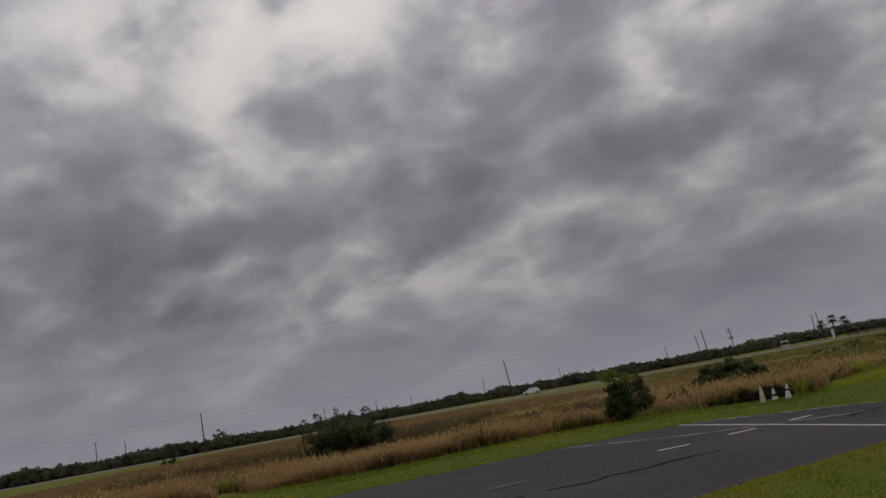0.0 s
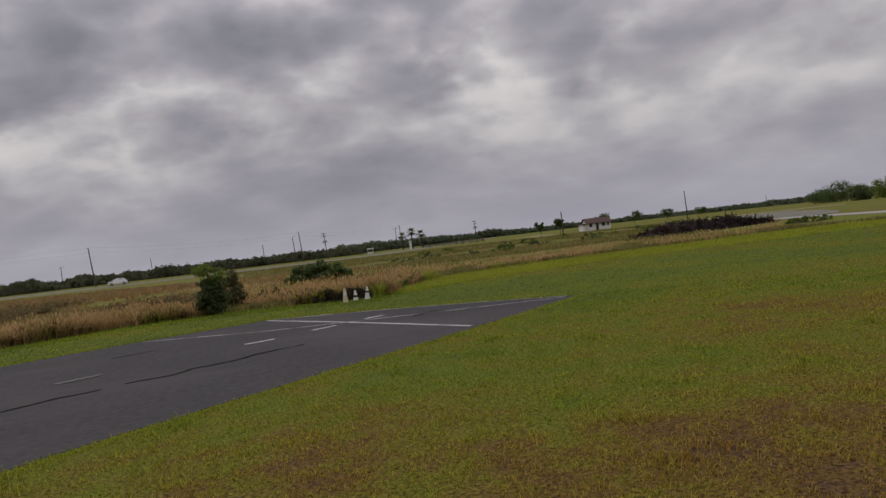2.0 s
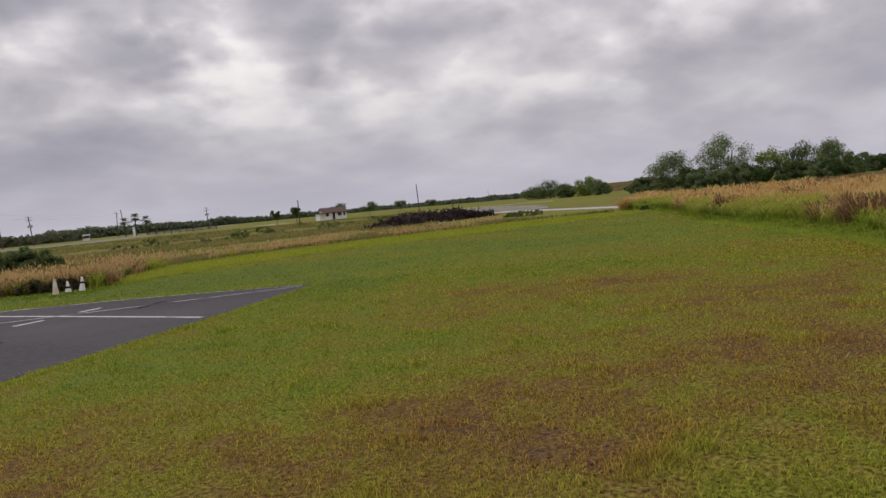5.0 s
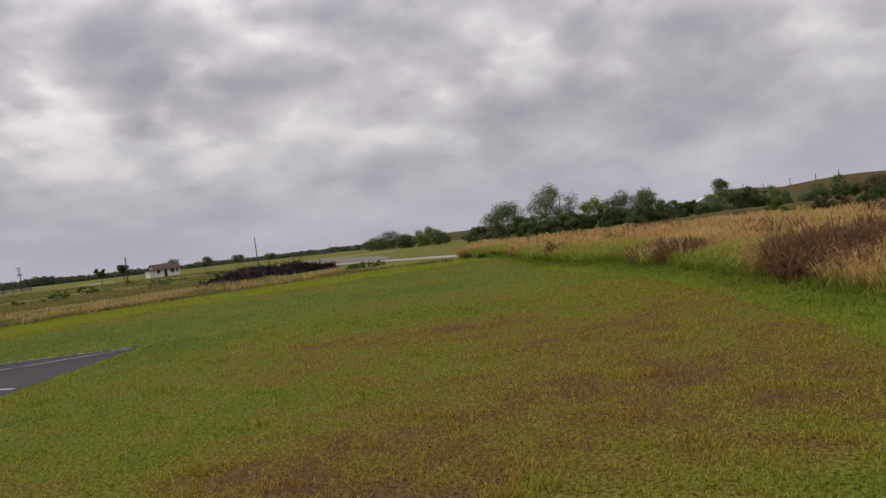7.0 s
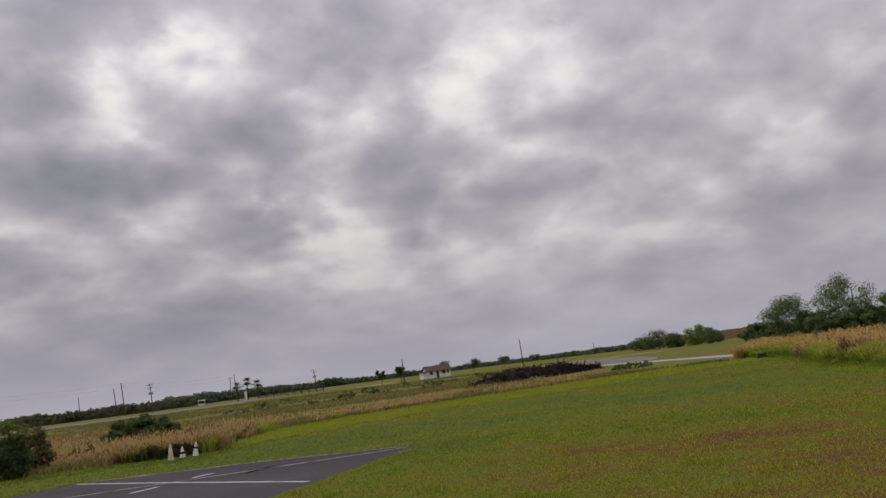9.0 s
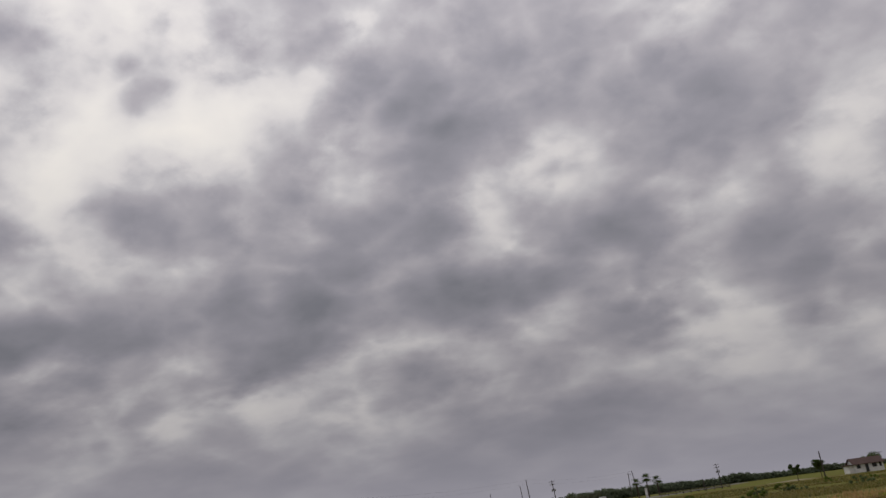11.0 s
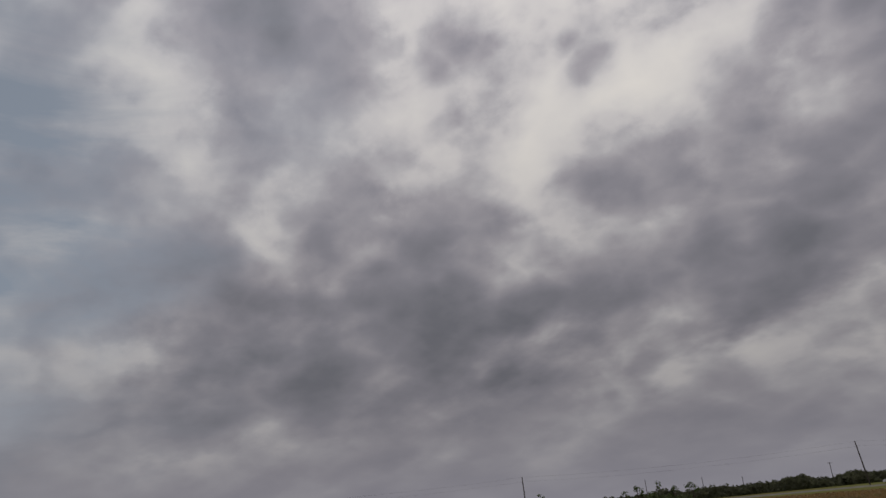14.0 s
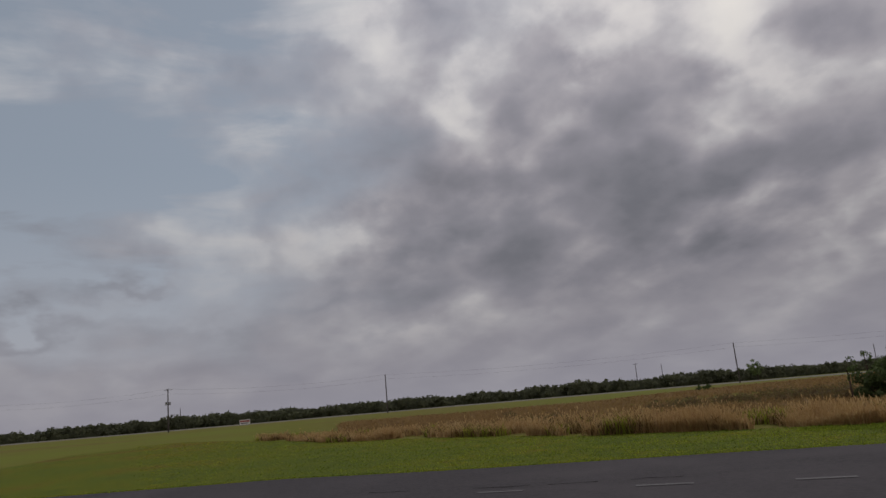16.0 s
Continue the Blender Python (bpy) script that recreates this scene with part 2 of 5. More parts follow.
# ---- materials ----
def material(name, stops, scale=4.0, detail=6, rough=0.8, bump=0.3, coord="Object", island=0.0, second=None, stretch=(1, 1, 1), metal=0.0, spread=(0.3, 0.7), thin=False):
    """Two-scale mottled surface. stops: colours over the noise. second: (scale, colour, low, high) for stains. island: random value per loose piece."""
    m = bpy.data.materials.new(name)
    m.use_nodes = True
    t = m.node_tree
    b = t.nodes["Principled BSDF"]
    if coord == "World":
        src = t.nodes.new("ShaderNodeNewGeometry").outputs["Position"]
    else:
        src = t.nodes.new("ShaderNodeTexCoord").outputs[coord]
    mp = t.nodes.new("ShaderNodeMapping")
    mp.inputs["Scale"].default_value = stretch
    t.links.new(src, mp.inputs["Vector"])
    n = nd(t, "ShaderNodeTexNoise", Scale=scale, Detail=detail, Roughness=0.6)
    t.links.new(mp.outputs[0], n.inputs["Vector"])
    fac = n.outputs["Fac"]
    k = len(stops)
    col = ramp(t, fac, [(spread[0] + (spread[1] - spread[0]) * i / max(1, k - 1), c) for i, c in enumerate(stops)])
    if second:
        s, colour, low, high = second
        n2 = nd(t, "ShaderNodeTexNoise", Scale=s, Detail=5, Roughness=0.6, Distortion=0.4)
        t.links.new(src, n2.inputs["Vector"])
        f2 = ramp(t, n2.outputs["Fac"], [(low, (0, 0, 0)), (high, (1, 1, 1))])
        col = blend(t, f2, col, colour)
    if island:
        g = t.nodes.new("ShaderNodeNewGeometry")
        r = calc(t, "ADD", calc(t, "MULTIPLY", g.outputs["Random Per Island"], 2 * island), 1 - island)
        col = blend(t, 1.0, col, r, "MULTIPLY")
    t.links.new(col, b.inputs["Base Color"])
    b.inputs["Roughness"].default_value, b.inputs["Metallic"].default_value = rough, metal
    b.inputs["Specular IOR Level"].default_value = 0.02 if rough > 0.9 else 0.2 if rough > 0.7 else 0.4
    if bump:
        bp = nd(t, "ShaderNodeBump", Strength=bump, Distance=0.05)
        fine = nd(t, "ShaderNodeTexNoise", Scale=scale * 6, Detail=4, Roughness=0.6)
        t.links.new(mp.outputs[0], fine.inputs["Vector"])
        t.links.new(fine.outputs["Fac"], bp.inputs["Height"])
        t.links.new(bp.outputs[0], b.inputs["Normal"])
    if thin:
        # leaves and blades let some light through
        tr = t.nodes.new("ShaderNodeBsdfTranslucent")
        t.links.new(col, tr.inputs["Color"])
        mx = t.nodes.new("ShaderNodeMixShader")
        mx.inputs[0].default_value = 0.45
        t.links.new(b.outputs[0], mx.inputs[1])
        t.links.new(tr.outputs[0], mx.inputs[2])
        t.links.new(mx.outputs[0], t.nodes["Material Output"].inputs[0])
    return m


def island_mat(name, stops, rough=0.75, thin=True):
    """Leaves or blades, each with a shade of its own."""
    m = bpy.data.materials.new(name)
    m.use_nodes = True
    t = m.node_tree
    b = t.nodes["Principled BSDF"]
    g = t.nodes.new("ShaderNodeNewGeometry")
    pos = nd(t, "ShaderNodeTexNoise", Scale=0.35, Detail=3)
    t.links.new(g.outputs["Position"], pos.inputs["Vector"])
    fac = calc(t, "ADD", calc(t, "MULTIPLY", g.outputs["Random Per Island"], 0.6), calc(t, "MULTIPLY", calc(t, "SUBTRACT", pos.outputs["Fac"], 0.3), 1.0), clamp=True)
    col = ramp(t, fac, [(i / (len(stops) - 1), c) for i, c in enumerate(stops)])
    t.links.new(col, b.inputs["Base Color"])
    b.inputs["Roughness"].default_value, b.inputs["Specular IOR Level"].default_value = rough, 0.2
    if thin:
        tr = t.nodes.new("ShaderNodeBsdfTranslucent")
        t.links.new(col, tr.inputs["Color"])
        mx = t.nodes.new("ShaderNodeMixShader")
        mx.inputs[0].default_value = 0.45
        t.links.new(b.outputs[0], mx.inputs[1])
        t.links.new(tr.outputs[0], mx.inputs[2])
        t.links.new(mx.outputs[0], t.nodes["Material Output"].inputs[0])
    return m


def reed_mat(name, foot, top, low, high):
    """Reeds still green at the foot and dried out above, each blade with a shade of its own. low, high: metres over the ground where the green ends."""
    m = island_mat(name, top)
    t = m.node_tree
    g = t.nodes.new("ShaderNodeNewGeometry")
    sep = t.nodes.new("ShaderNodeSeparateXYZ")
    t.links.new(g.outputs["Position"], sep.inputs[0])
    patch = nd(t, "ShaderNodeTexNoise", Scale=0.5, Detail=3)
    t.links.new(g.outputs["Position"], patch.inputs["Vector"])
    jit = calc(t, "ADD", calc(t, "MULTIPLY", g.outputs["Random Per Island"], 0.25), calc(t, "MULTIPLY", patch.outputs["Fac"], 0.5))
    up = calc(t, "ADD", sep.outputs[2], calc(t, "MULTIPLY", calc(t, "SUBTRACT", jit, 0.375), 0.8))
    fac = calc(t, "MULTIPLY", calc(t, "SUBTRACT", up, low), 1 / (high - low), clamp=True)
    shade = calc(t, "ADD", calc(t, "MULTIPLY", calc(t, "FRACT", calc(t, "MULTIPLY", g.outputs["Random Per Island"], 37.0)), 0.6), 0.7)
    green = blend(t, 1.0, foot, shade, "MULTIPLY")
    for n in [n for n in t.nodes if n.type in {"BSDF_PRINCIPLED", "BSDF_TRANSLUCENT"}]:
        socket = n.inputs["Base Color"] if n.type == "BSDF_PRINCIPLED" else n.inputs["Color"]
        t.links.new(blend(t, fac, green, socket.links[0].from_socket), socket)
    return m


def lawn_mat(name, blade=False):
    """Patchy lawn: green, olive, straw and bare reddish soil by place, the same for the turf and its blades."""
    m = bpy.data.materials.new(name)
    m.use_nodes = True
    t = m.node_tree
    b = t.nodes["Principled BSDF"]
    geo = t.nodes.new("ShaderNodeNewGeometry")
    pos = geo.outputs["Position"]

    def field(scale, detail, shift):
        mp = t.nodes.new("ShaderNodeMapping")
        mp.inputs["Location"].default_value = (shift, shift * 0.7, 0)
        mp.inputs["Scale"].default_value = (1, 1, 0)
        t.links.new(pos, mp.inputs["Vector"])
        n = nd(t, "ShaderNodeTexNoise", Scale=scale, Detail=detail, Roughness=0.6, Distortion=0.3)
        t.links.new(mp.outputs[0], n.inputs["Vector"])
        return n.outputs["Fac"]

    def zone(x, y, r, gain):
        d = t.nodes.new("ShaderNodeVectorMath")
        d.operation = "DISTANCE"
        t.links.new(pos, d.inputs[0])
        d.inputs[1].default_value = (x, y, 0)
        q = calc(t, "MULTIPLY", d.outputs["Value"], 1 / r)
        return calc(t, "MULTIPLY", calc(t, "POWER", 0.37, calc(t, "MULTIPLY", q, q)), gain)

    dry = calc(t, "ADD", calc(t, "MULTIPLY_ADD", field(0.16, 4, 3), 1.1, -0.23), calc(t, "MULTIPLY_ADD", field(1.3, 6, 8), 0.80, 0.06))
    for z in ZONES:
        dry = calc(t, "ADD", dry, zone(*z))
    if blade:
        dry = calc(t, "ADD", dry, calc(t, "MULTIPLY", calc(t, "SUBTRACT", geo.outputs["Random Per Island"], 0.5), 0.18))
        stops = [(0.50, (0.132, 0.174, 0.027)), (0.68, (0.172, 0.212, 0.023)), (0.88, (0.238, 0.228, 0.030)), (1.06, (0.270, 0.192, 0.036)), (1.20, (0.255, 0.138, 0.040))]
    else:
        dry = calc(t, "ADD", dry, calc(t, "MULTIPLY", calc(t, "SUBTRACT", field(9, 6, 1), 0.5), 0.5))
        stops = [(0.50, (0.076, 0.098, 0.018)), (0.68, (0.094, 0.110, 0.014)), (0.88, (0.110, 0.094, 0.018)), (1.04, (0.100, 0.062, 0.021)), (1.18, (0.075, 0.047, 0.026))]
    half = calc(t, "MULTIPLY", dry, 0.5)
    col = ramp(t, half, [(p * 0.5, c) for p, c in stops])
    if blade:
        other = calc(t, "FRACT", calc(t, "MULTIPLY", geo.outputs["Random Per Island"], 57.0))
        col = blend(t, 1.0, col, calc(t, "ADD", calc(t, "MULTIPLY", other, 1.1), 0.60), "MULTIPLY")
    else:
        # far from the mower's short turf the thatch closes up
        grain = ramp(t, field(26, 7, 9), [(0.36, (0.30, 0.28, 0.27)), (0.50, (1.0, 1.0, 1.0)), (0.66, (1.75, 1.75, 1.75))])
        col = blend(t, 1.0, col, grain, "MULTIPLY")
    t.links.new(col, b.inputs["Base Color"])
    b.inputs["Roughness"].default_value, b.inputs["Specular IOR Level"].default_value = 0.95, 0.02
    if blade:
        tr = t.nodes.new("ShaderNodeBsdfTranslucent")
        t.links.new(col, tr.inputs["Color"])
        mx = t.nodes.new("ShaderNodeMixShader")
        mx.inputs[0].default_value = 0.4
        t.links.new(b.outputs[0], mx.inputs[1])
        t.links.new(tr.outputs[0], mx.inputs[2])
        t.links.new(mx.outputs[0], t.nodes["Material Output"].inputs[0])
    else:
        bp = nd(t, "ShaderNodeBump", Strength=0.2, Distance=0.01)
        t.links.new(field(40, 4, 5), bp.inputs["Height"])
        t.links.new(bp.outputs[0], b.inputs["Normal"])
    return m


# greener (minus) and drier (plus) parts of the lawn: x, y, radius, gain
ZONES = [(5.9, 9.3, 2.2, -0.09), (3.0, 7.0, 2.1, 0.22), (1.7, 4.9, 1.9, 0.20), (4.3, 3.9, 1.5, 0.20), (6.2, 3.4, 1.6, 0.16), (14, 7.0, 5.0, 0.10), (12, 13, 4.0, -0.10), (17, 18, 7, -0.12), (8, 25, 4, -0.16), (-3, 23, 6, -0.18), (-11, 20, 6, -0.14), (-19, 17, 8, -0.14),
         (-34, 22, 16, -0.14), (9, 24, 6, -0.12), (25, 15, 9, -0.12), (8, 2.0, 2.4, 0.22), (12, 1.5, 3.5, 0.19)]
M_FIELD = material("rough_field", [(0.10, 0.085, 0.028), (0.125, 0.112, 0.030), (0.155, 0.132, 0.043)], 0.35, 8, 0.95, 0.6, "World", second=(0.022, (0.124, 0.138, 0.027), 0.40, 0.60))
M_BROWN = material("brown_meadow", [(0.11, 0.068, 0.030), (0.165, 0.112, 0.043), (0.21, 0.152, 0.058)], 0.5, 8, 0.95, 0.7, "World", second=(0.06, (0.15, 0.155, 0.032), 0.40, 0.58))
M_LAWN = lawn_mat("mown_lawn")
M_VERGE = material("bright_verge", [(0.135, 0.165, 0.016), (0.185, 0.205, 0.020), (0.225, 0.225, 0.030)], 0.8, 8, 0.95, 0.8, "World")
M_ASPHALT = material("worn_asphalt", [(0.050, 0.047, 0.050), (0.063, 0.059, 0.063), (0.076, 0.071, 0.075)], 9.0, 10, 0.92, 0.4, "World", second=(0.22, (0.082, 0.076, 0.080), 0.46, 0.7))
M_FADED = material("faded_white_paint", [(0.075, 0.072, 0.076), (0.13, 0.126, 0.13)], 7, 8, 0.85, 0.2, "World", second=(2.5, (0.06, 0.056, 0.06), 0.48, 0.64))
M_PAINT = material("worn_white_paint", [(0.34, 0.33, 0.345), (0.50, 0.49, 0.50)], 6, 8, 0.8, 0.2, "World", second=(3.0, (0.11, 0.105, 0.11), 0.52, 0.70))
M_WORN = material("thin_white_paint", [(0.26, 0.255, 0.26), (0.40, 0.395, 0.40)], 6, 8, 0.85, 0.2, "World", second=(1.6, (0.075, 0.07, 0.075), 0.48, 0.62))
M_CRACK = material("tar_crack", [(0.006, 0.006, 0.006), (0.014, 0.014, 0.014)], 8, 4, 0.98, 0, "World")
M_ROAD = material("pale_road", [(0.13, 0.125, 0.105), (0.20, 0.19, 0.165)], 0.6, 6, 0.95, 0.2, "World")
M_GRAVEL = material("pale_gravel", [(0.27, 0.255, 0.24), (0.37, 0.355, 0.335)], 0.8, 7, 0.95, 0.3, "World", second=(0.15, (0.30, 0.28, 0.25), 0.5, 0.7))
M_YARD = material("grey_yard", [(0.15, 0.14, 0.13), (0.22, 0.205, 0.19)], 0.5, 7, 0.95, 0.3, "World", second=(0.08, (0.12, 0.115, 0.05), 0.5, 0.62))
M_SAND = material("dry_sand", [(0.20, 0.17, 0.11), (0.29, 0.25, 0.17)], 0.5, 6, 0.95, 0.4, "World")
M_SLOPE = material("brown_slope", [(0.055, 0.04, 0.02), (0.085, 0.062, 0.026), (0.08, 0.078, 0.026)], 0.25, 8, 0.95, 0.6, "World")
M_BLADE = lawn_mat("lawn_blades", True)
M_VBLADE = island_mat("verge_blades", [(0.17, 0.215, 0.018), (0.25, 0.28, 0.024), (0.31, 0.305, 0.036)])
M_FGREEN = island_mat("foot_grass", [(0.15, 0.205, 0.022), (0.24, 0.30, 0.03), (0.33, 0.345, 0.05)])
M_REED_G = island_mat("reed_green", [(0.17, 0.225, 0.022), (0.27, 0.31, 0.032), (0.34, 0.33, 0.06)])
M_REED_B = island_mat("reed_brown", [(0.26, 0.148, 0.062), (0.40, 0.265, 0.115), (0.53, 0.395, 0.205)])
M_REED_D = island_mat("reed_dark", [(0.07, 0.04, 0.022), (0.14, 0.088, 0.034), (0.20, 0.145, 0.05)])
M_REED_O = island_mat("reed_golden", [(0.25, 0.14, 0.045), (0.40, 0.255, 0.085), (0.52, 0.38, 0.155)])
M_PLUME_O = island_mat("golden_plumes", [(0.44, 0.23, 0.10), (0.58, 0.35, 0.16), (0.66, 0.46, 0.25)])
M_TUFT_O = reed_mat("golden_tufts", (0.24, 0.29, 0.035), [(0.32, 0.175, 0.060), (0.50, 0.325, 0.118), (0.64, 0.475, 0.215)], 0.16, 0.48)
M_TUFT_D = reed_mat("dark_tufts", (0.11, 0.12, 0.03), [(0.10, 0.052, 0.030), (0.19, 0.105, 0.050), (0.30, 0.185, 0.085)], 0.05, 0.35)
M_TUFT_G = reed_mat("green_tufts", (0.21, 0.275, 0.025), [(0.26, 0.30, 0.035), (0.36, 0.34, 0.06), (0.46, 0.35, 0.12)], 0.25, 0.85)
M_PLUME = island_mat("seed_plumes", [(0.36, 0.23, 0.10), (0.48, 0.33, 0.145), (0.56, 0.43, 0.22)])
M_MEADOW = island_mat("meadow_tufts", [(0.15, 0.086, 0.038), (0.24, 0.152, 0.062), (0.30, 0.21, 0.085)])
M_WEED = island_mat("field_tufts", [(0.10, 0.13, 0.03), (0.18, 0.155, 0.045), (0.25, 0.20, 0.075)])
M_LEAF_D = island_mat("dark_leaves", [(0.048, 0.072, 0.026), (0.08, 0.115, 0.036), (0.115, 0.16, 0.048)])
M_LEAF_N = island_mat("dense_bush_leaves", [(0.044, 0.062, 0.025), (0.078, 0.106, 0.038), (0.125, 0.165, 0.055)])
M_LEAF_M = island_mat("green_leaves", [(0.075, 0.105, 0.046), (0.125, 0.165, 0.066), (0.18, 0.225, 0.086)])
# leaf colour lightened to carry the air's haze over the far woods
M_LEAF_F = island_mat("hazed_scrub_leaves", [(0.080, 0.086, 0.054), (0.105, 0.113, 0.066), (0.135, 0.142, 0.078)])
# horizon woods: paler and bluer still, distance haze mixed into the colour
M_LEAF_P = island_mat("hazed_horizon_leaves", [(0.10, 0.125, 0.08), (0.13, 0.16, 0.10), (0.16, 0.19, 0.11)])
M_LEAF_L = island_mat("light_leaves", [(0.09, 0.13, 0.028), (0.14, 0.19, 0.03), (0.18, 0.22, 0.05)])
M_LEAF_B = island_mat("brown_leaves", [(0.09, 0.06, 0.032), (0.14, 0.10, 0.045), (0.14, 0.145, 0.045)])
M_LEAF_S = island_mat("olive_brown_leaves", [(0.085, 0.070, 0.036), (0.130, 0.115, 0.050), (0.150, 0.165, 0.058)])
M_LEAF_K = island_mat("shaded_weeds", [(0.034, 0.031, 0.018), (0.060, 0.054, 0.027), (0.092, 0.085, 0.038)])
M_BARK = material("bark", [(0.06, 0.045, 0.035), (0.13, 0.10, 0.08)], 6, 6, 0.95, 0.6)
M_POLE = material("weathered_pole", [(0.055, 0.045, 0.04), (0.11, 0.095, 0.085)], 3, 6, 0.9, 0.3, stretch=(4, 4, 0.3))
M_WIRE = material("wire", [(0.03, 0.03, 0.03), (0.05, 0.05, 0.05)], 1, 2, 0.6, 0)
M_DEAD = island_mat("dead_wood", [(0.008, 0.005, 0.005), (0.018, 0.011, 0.010), (0.042, 0.029, 0.024)], thin=False)
M_DEAD.node_tree.nodes["Principled BSDF"].inputs["Specular IOR Level"].default_value = 0.05
M_WHITE = material("white_render", [(0.62, 0.61, 0.58), (0.76, 0.75, 0.72)], 1.2, 6, 0.8, 0.1, second=(0.8, (0.42, 0.40, 0.36), 0.56, 0.75))
M_ROOF = material("brown_roof", [(0.06, 0.035, 0.03), (0.11, 0.07, 0.06)], 3, 6, 0.9, 0.3)
M_DARK = material("dark_opening", [(0.012, 0.012, 0.014), (0.03, 0.03, 0.032)], 3, 4, 0.4, 0)
M_CAR = material("white_car_paint", [(0.74, 0.75, 0.76), (0.80, 0.80, 0.80)], 1, 3, 0.25, 0)
M_GLASS = material("dark_glass", [(0.01, 0.012, 0.014), (0.02, 0.022, 0.025)], 1, 2, 0.08, 0)
M_RUBBER = material("rubber", [(0.015, 0.015, 0.015), (0.03, 0.03, 0.03)], 8, 4, 0.85, 0.1)
M_CWHITE = material("grubby_white_plastic", [(0.55, 0.52, 0.47), (0.72, 0.70, 0.66)], 8, 5, 0.5, 0.1)
M_CONE = material("faded_cream_plastic", [(0.50, 0.40, 0.26), (0.62, 0.54, 0.40)], 8, 5, 0.5, 0.1)
M_METAL = material("grey_metal", [(0.25, 0.25, 0.26), (0.38, 0.38, 0.39)], 4, 5, 0.5, 0.1, metal=0.6)
M_RED = material("faded_red", [(0.35, 0.06, 0.05), (0.45, 0.10, 0.08)], 3, 4, 0.7, 0)
M_FOAM = material("grey_foam", [(0.10, 0.10, 0.11), (0.16, 0.16, 0.17)], 6, 4, 0.6, 0)


# ---- helpers ----
rng = np.random.default_rng(7)


def pol(az, d):
    return np.array((d * math.sin(radians(az)), d * math.cos(radians(az))))


def mesh_of(name, verts, faces, mat, smooth=False):
    me = bpy.data.meshes.new(name)
    me.from_pydata([tuple(v) for v in verts], [], faces)
    me.materials.append(mat)
    if smooth:
        me.shade_smooth()
    me.update()
    return me


def part(name, bm, mat, parent=None, label="", smooth=False):
    me = bpy.data.meshes.new(name)
    bm.to_mesh(me)
    bm.free()
    me.materials.append(mat)
    if smooth:
        me.shade_smooth()
    ob = new(name, me)
    if parent:
        ob.parent = parent
    if label:
        tagged(ob, label)
    return ob


def empty(name, x=0, y=0, z=0, rz=0):
    ob = new(name)
    ob.matrix_basis = pose(x, y, z, 0, 0, rz)
    return ob


def box(bm, x0, x1, y0, y1, z0, z1, bevel=0.0):
    r = bmesh.ops.create_cube(bm, size=1, matrix=Matrix.LocRotScale(((x0 + x1) / 2, (y0 + y1) / 2, (z0 + z1) / 2), None, (x1 - x0, y1 - y0, z1 - z0)))
    if bevel:
        bmesh.ops.bevel(bm, geom=list({e for v in r["verts"] for e in v.link_edges}), offset=bevel, segments=1, affect="EDGES")
    return bm


def rod(bm, a, b, r0, r1, sides=6):
    a, b = Vector(a), Vector(b)
    d = b - a
    m = Matrix.Translation((a + b) / 2) @ d.to_track_quat("Z", "Y").to_matrix().to_4x4()
    bmesh.ops.create_cone(bm, cap_ends=True, segments=sides, radius1=r0, radius2=r1, depth=d.length, matrix=m)


def lathe(bm, profile, sides=16):
    """Round body about z from (radius, height) pairs."""
    rings = [[bm.verts.new((r * math.cos(2 * math.pi * i / sides), r * math.sin(2 * math.pi * i / sides), z)) for i in range(sides)] for r, z in profile]
    for lo, hi in zip(rings, rings[1:]):
        for i in range(sides):
            bm.faces.new((lo[i], lo[(i + 1) % sides], hi[(i + 1) % sides], hi[i]))
    bm.faces.new(rings[0][::-1])
    bm.faces.new(rings[-1])


def slab(name, outline, z0, z1, mat, kind="structure", label="", category=""):
    bm = bmesh.new()
    lo = [bm.verts.new((x, y, z0)) for x, y in outline]
    hi = [bm.verts.new((x, y, z1)) for x, y in outline]
    n = len(outline)
    f = bm.faces.new(hi)
    for i in range(n):
        bm.faces.new((lo[i], lo[(i + 1) % n], hi[(i + 1) % n], hi[i]))
    bmesh.ops.triangulate(bm, faces=[f])
    bmesh.ops.recalc_face_normals(bm, faces=bm.faces)
    ob = part(name, bm, mat)
    return tagged(ob, label, category, kind=kind)


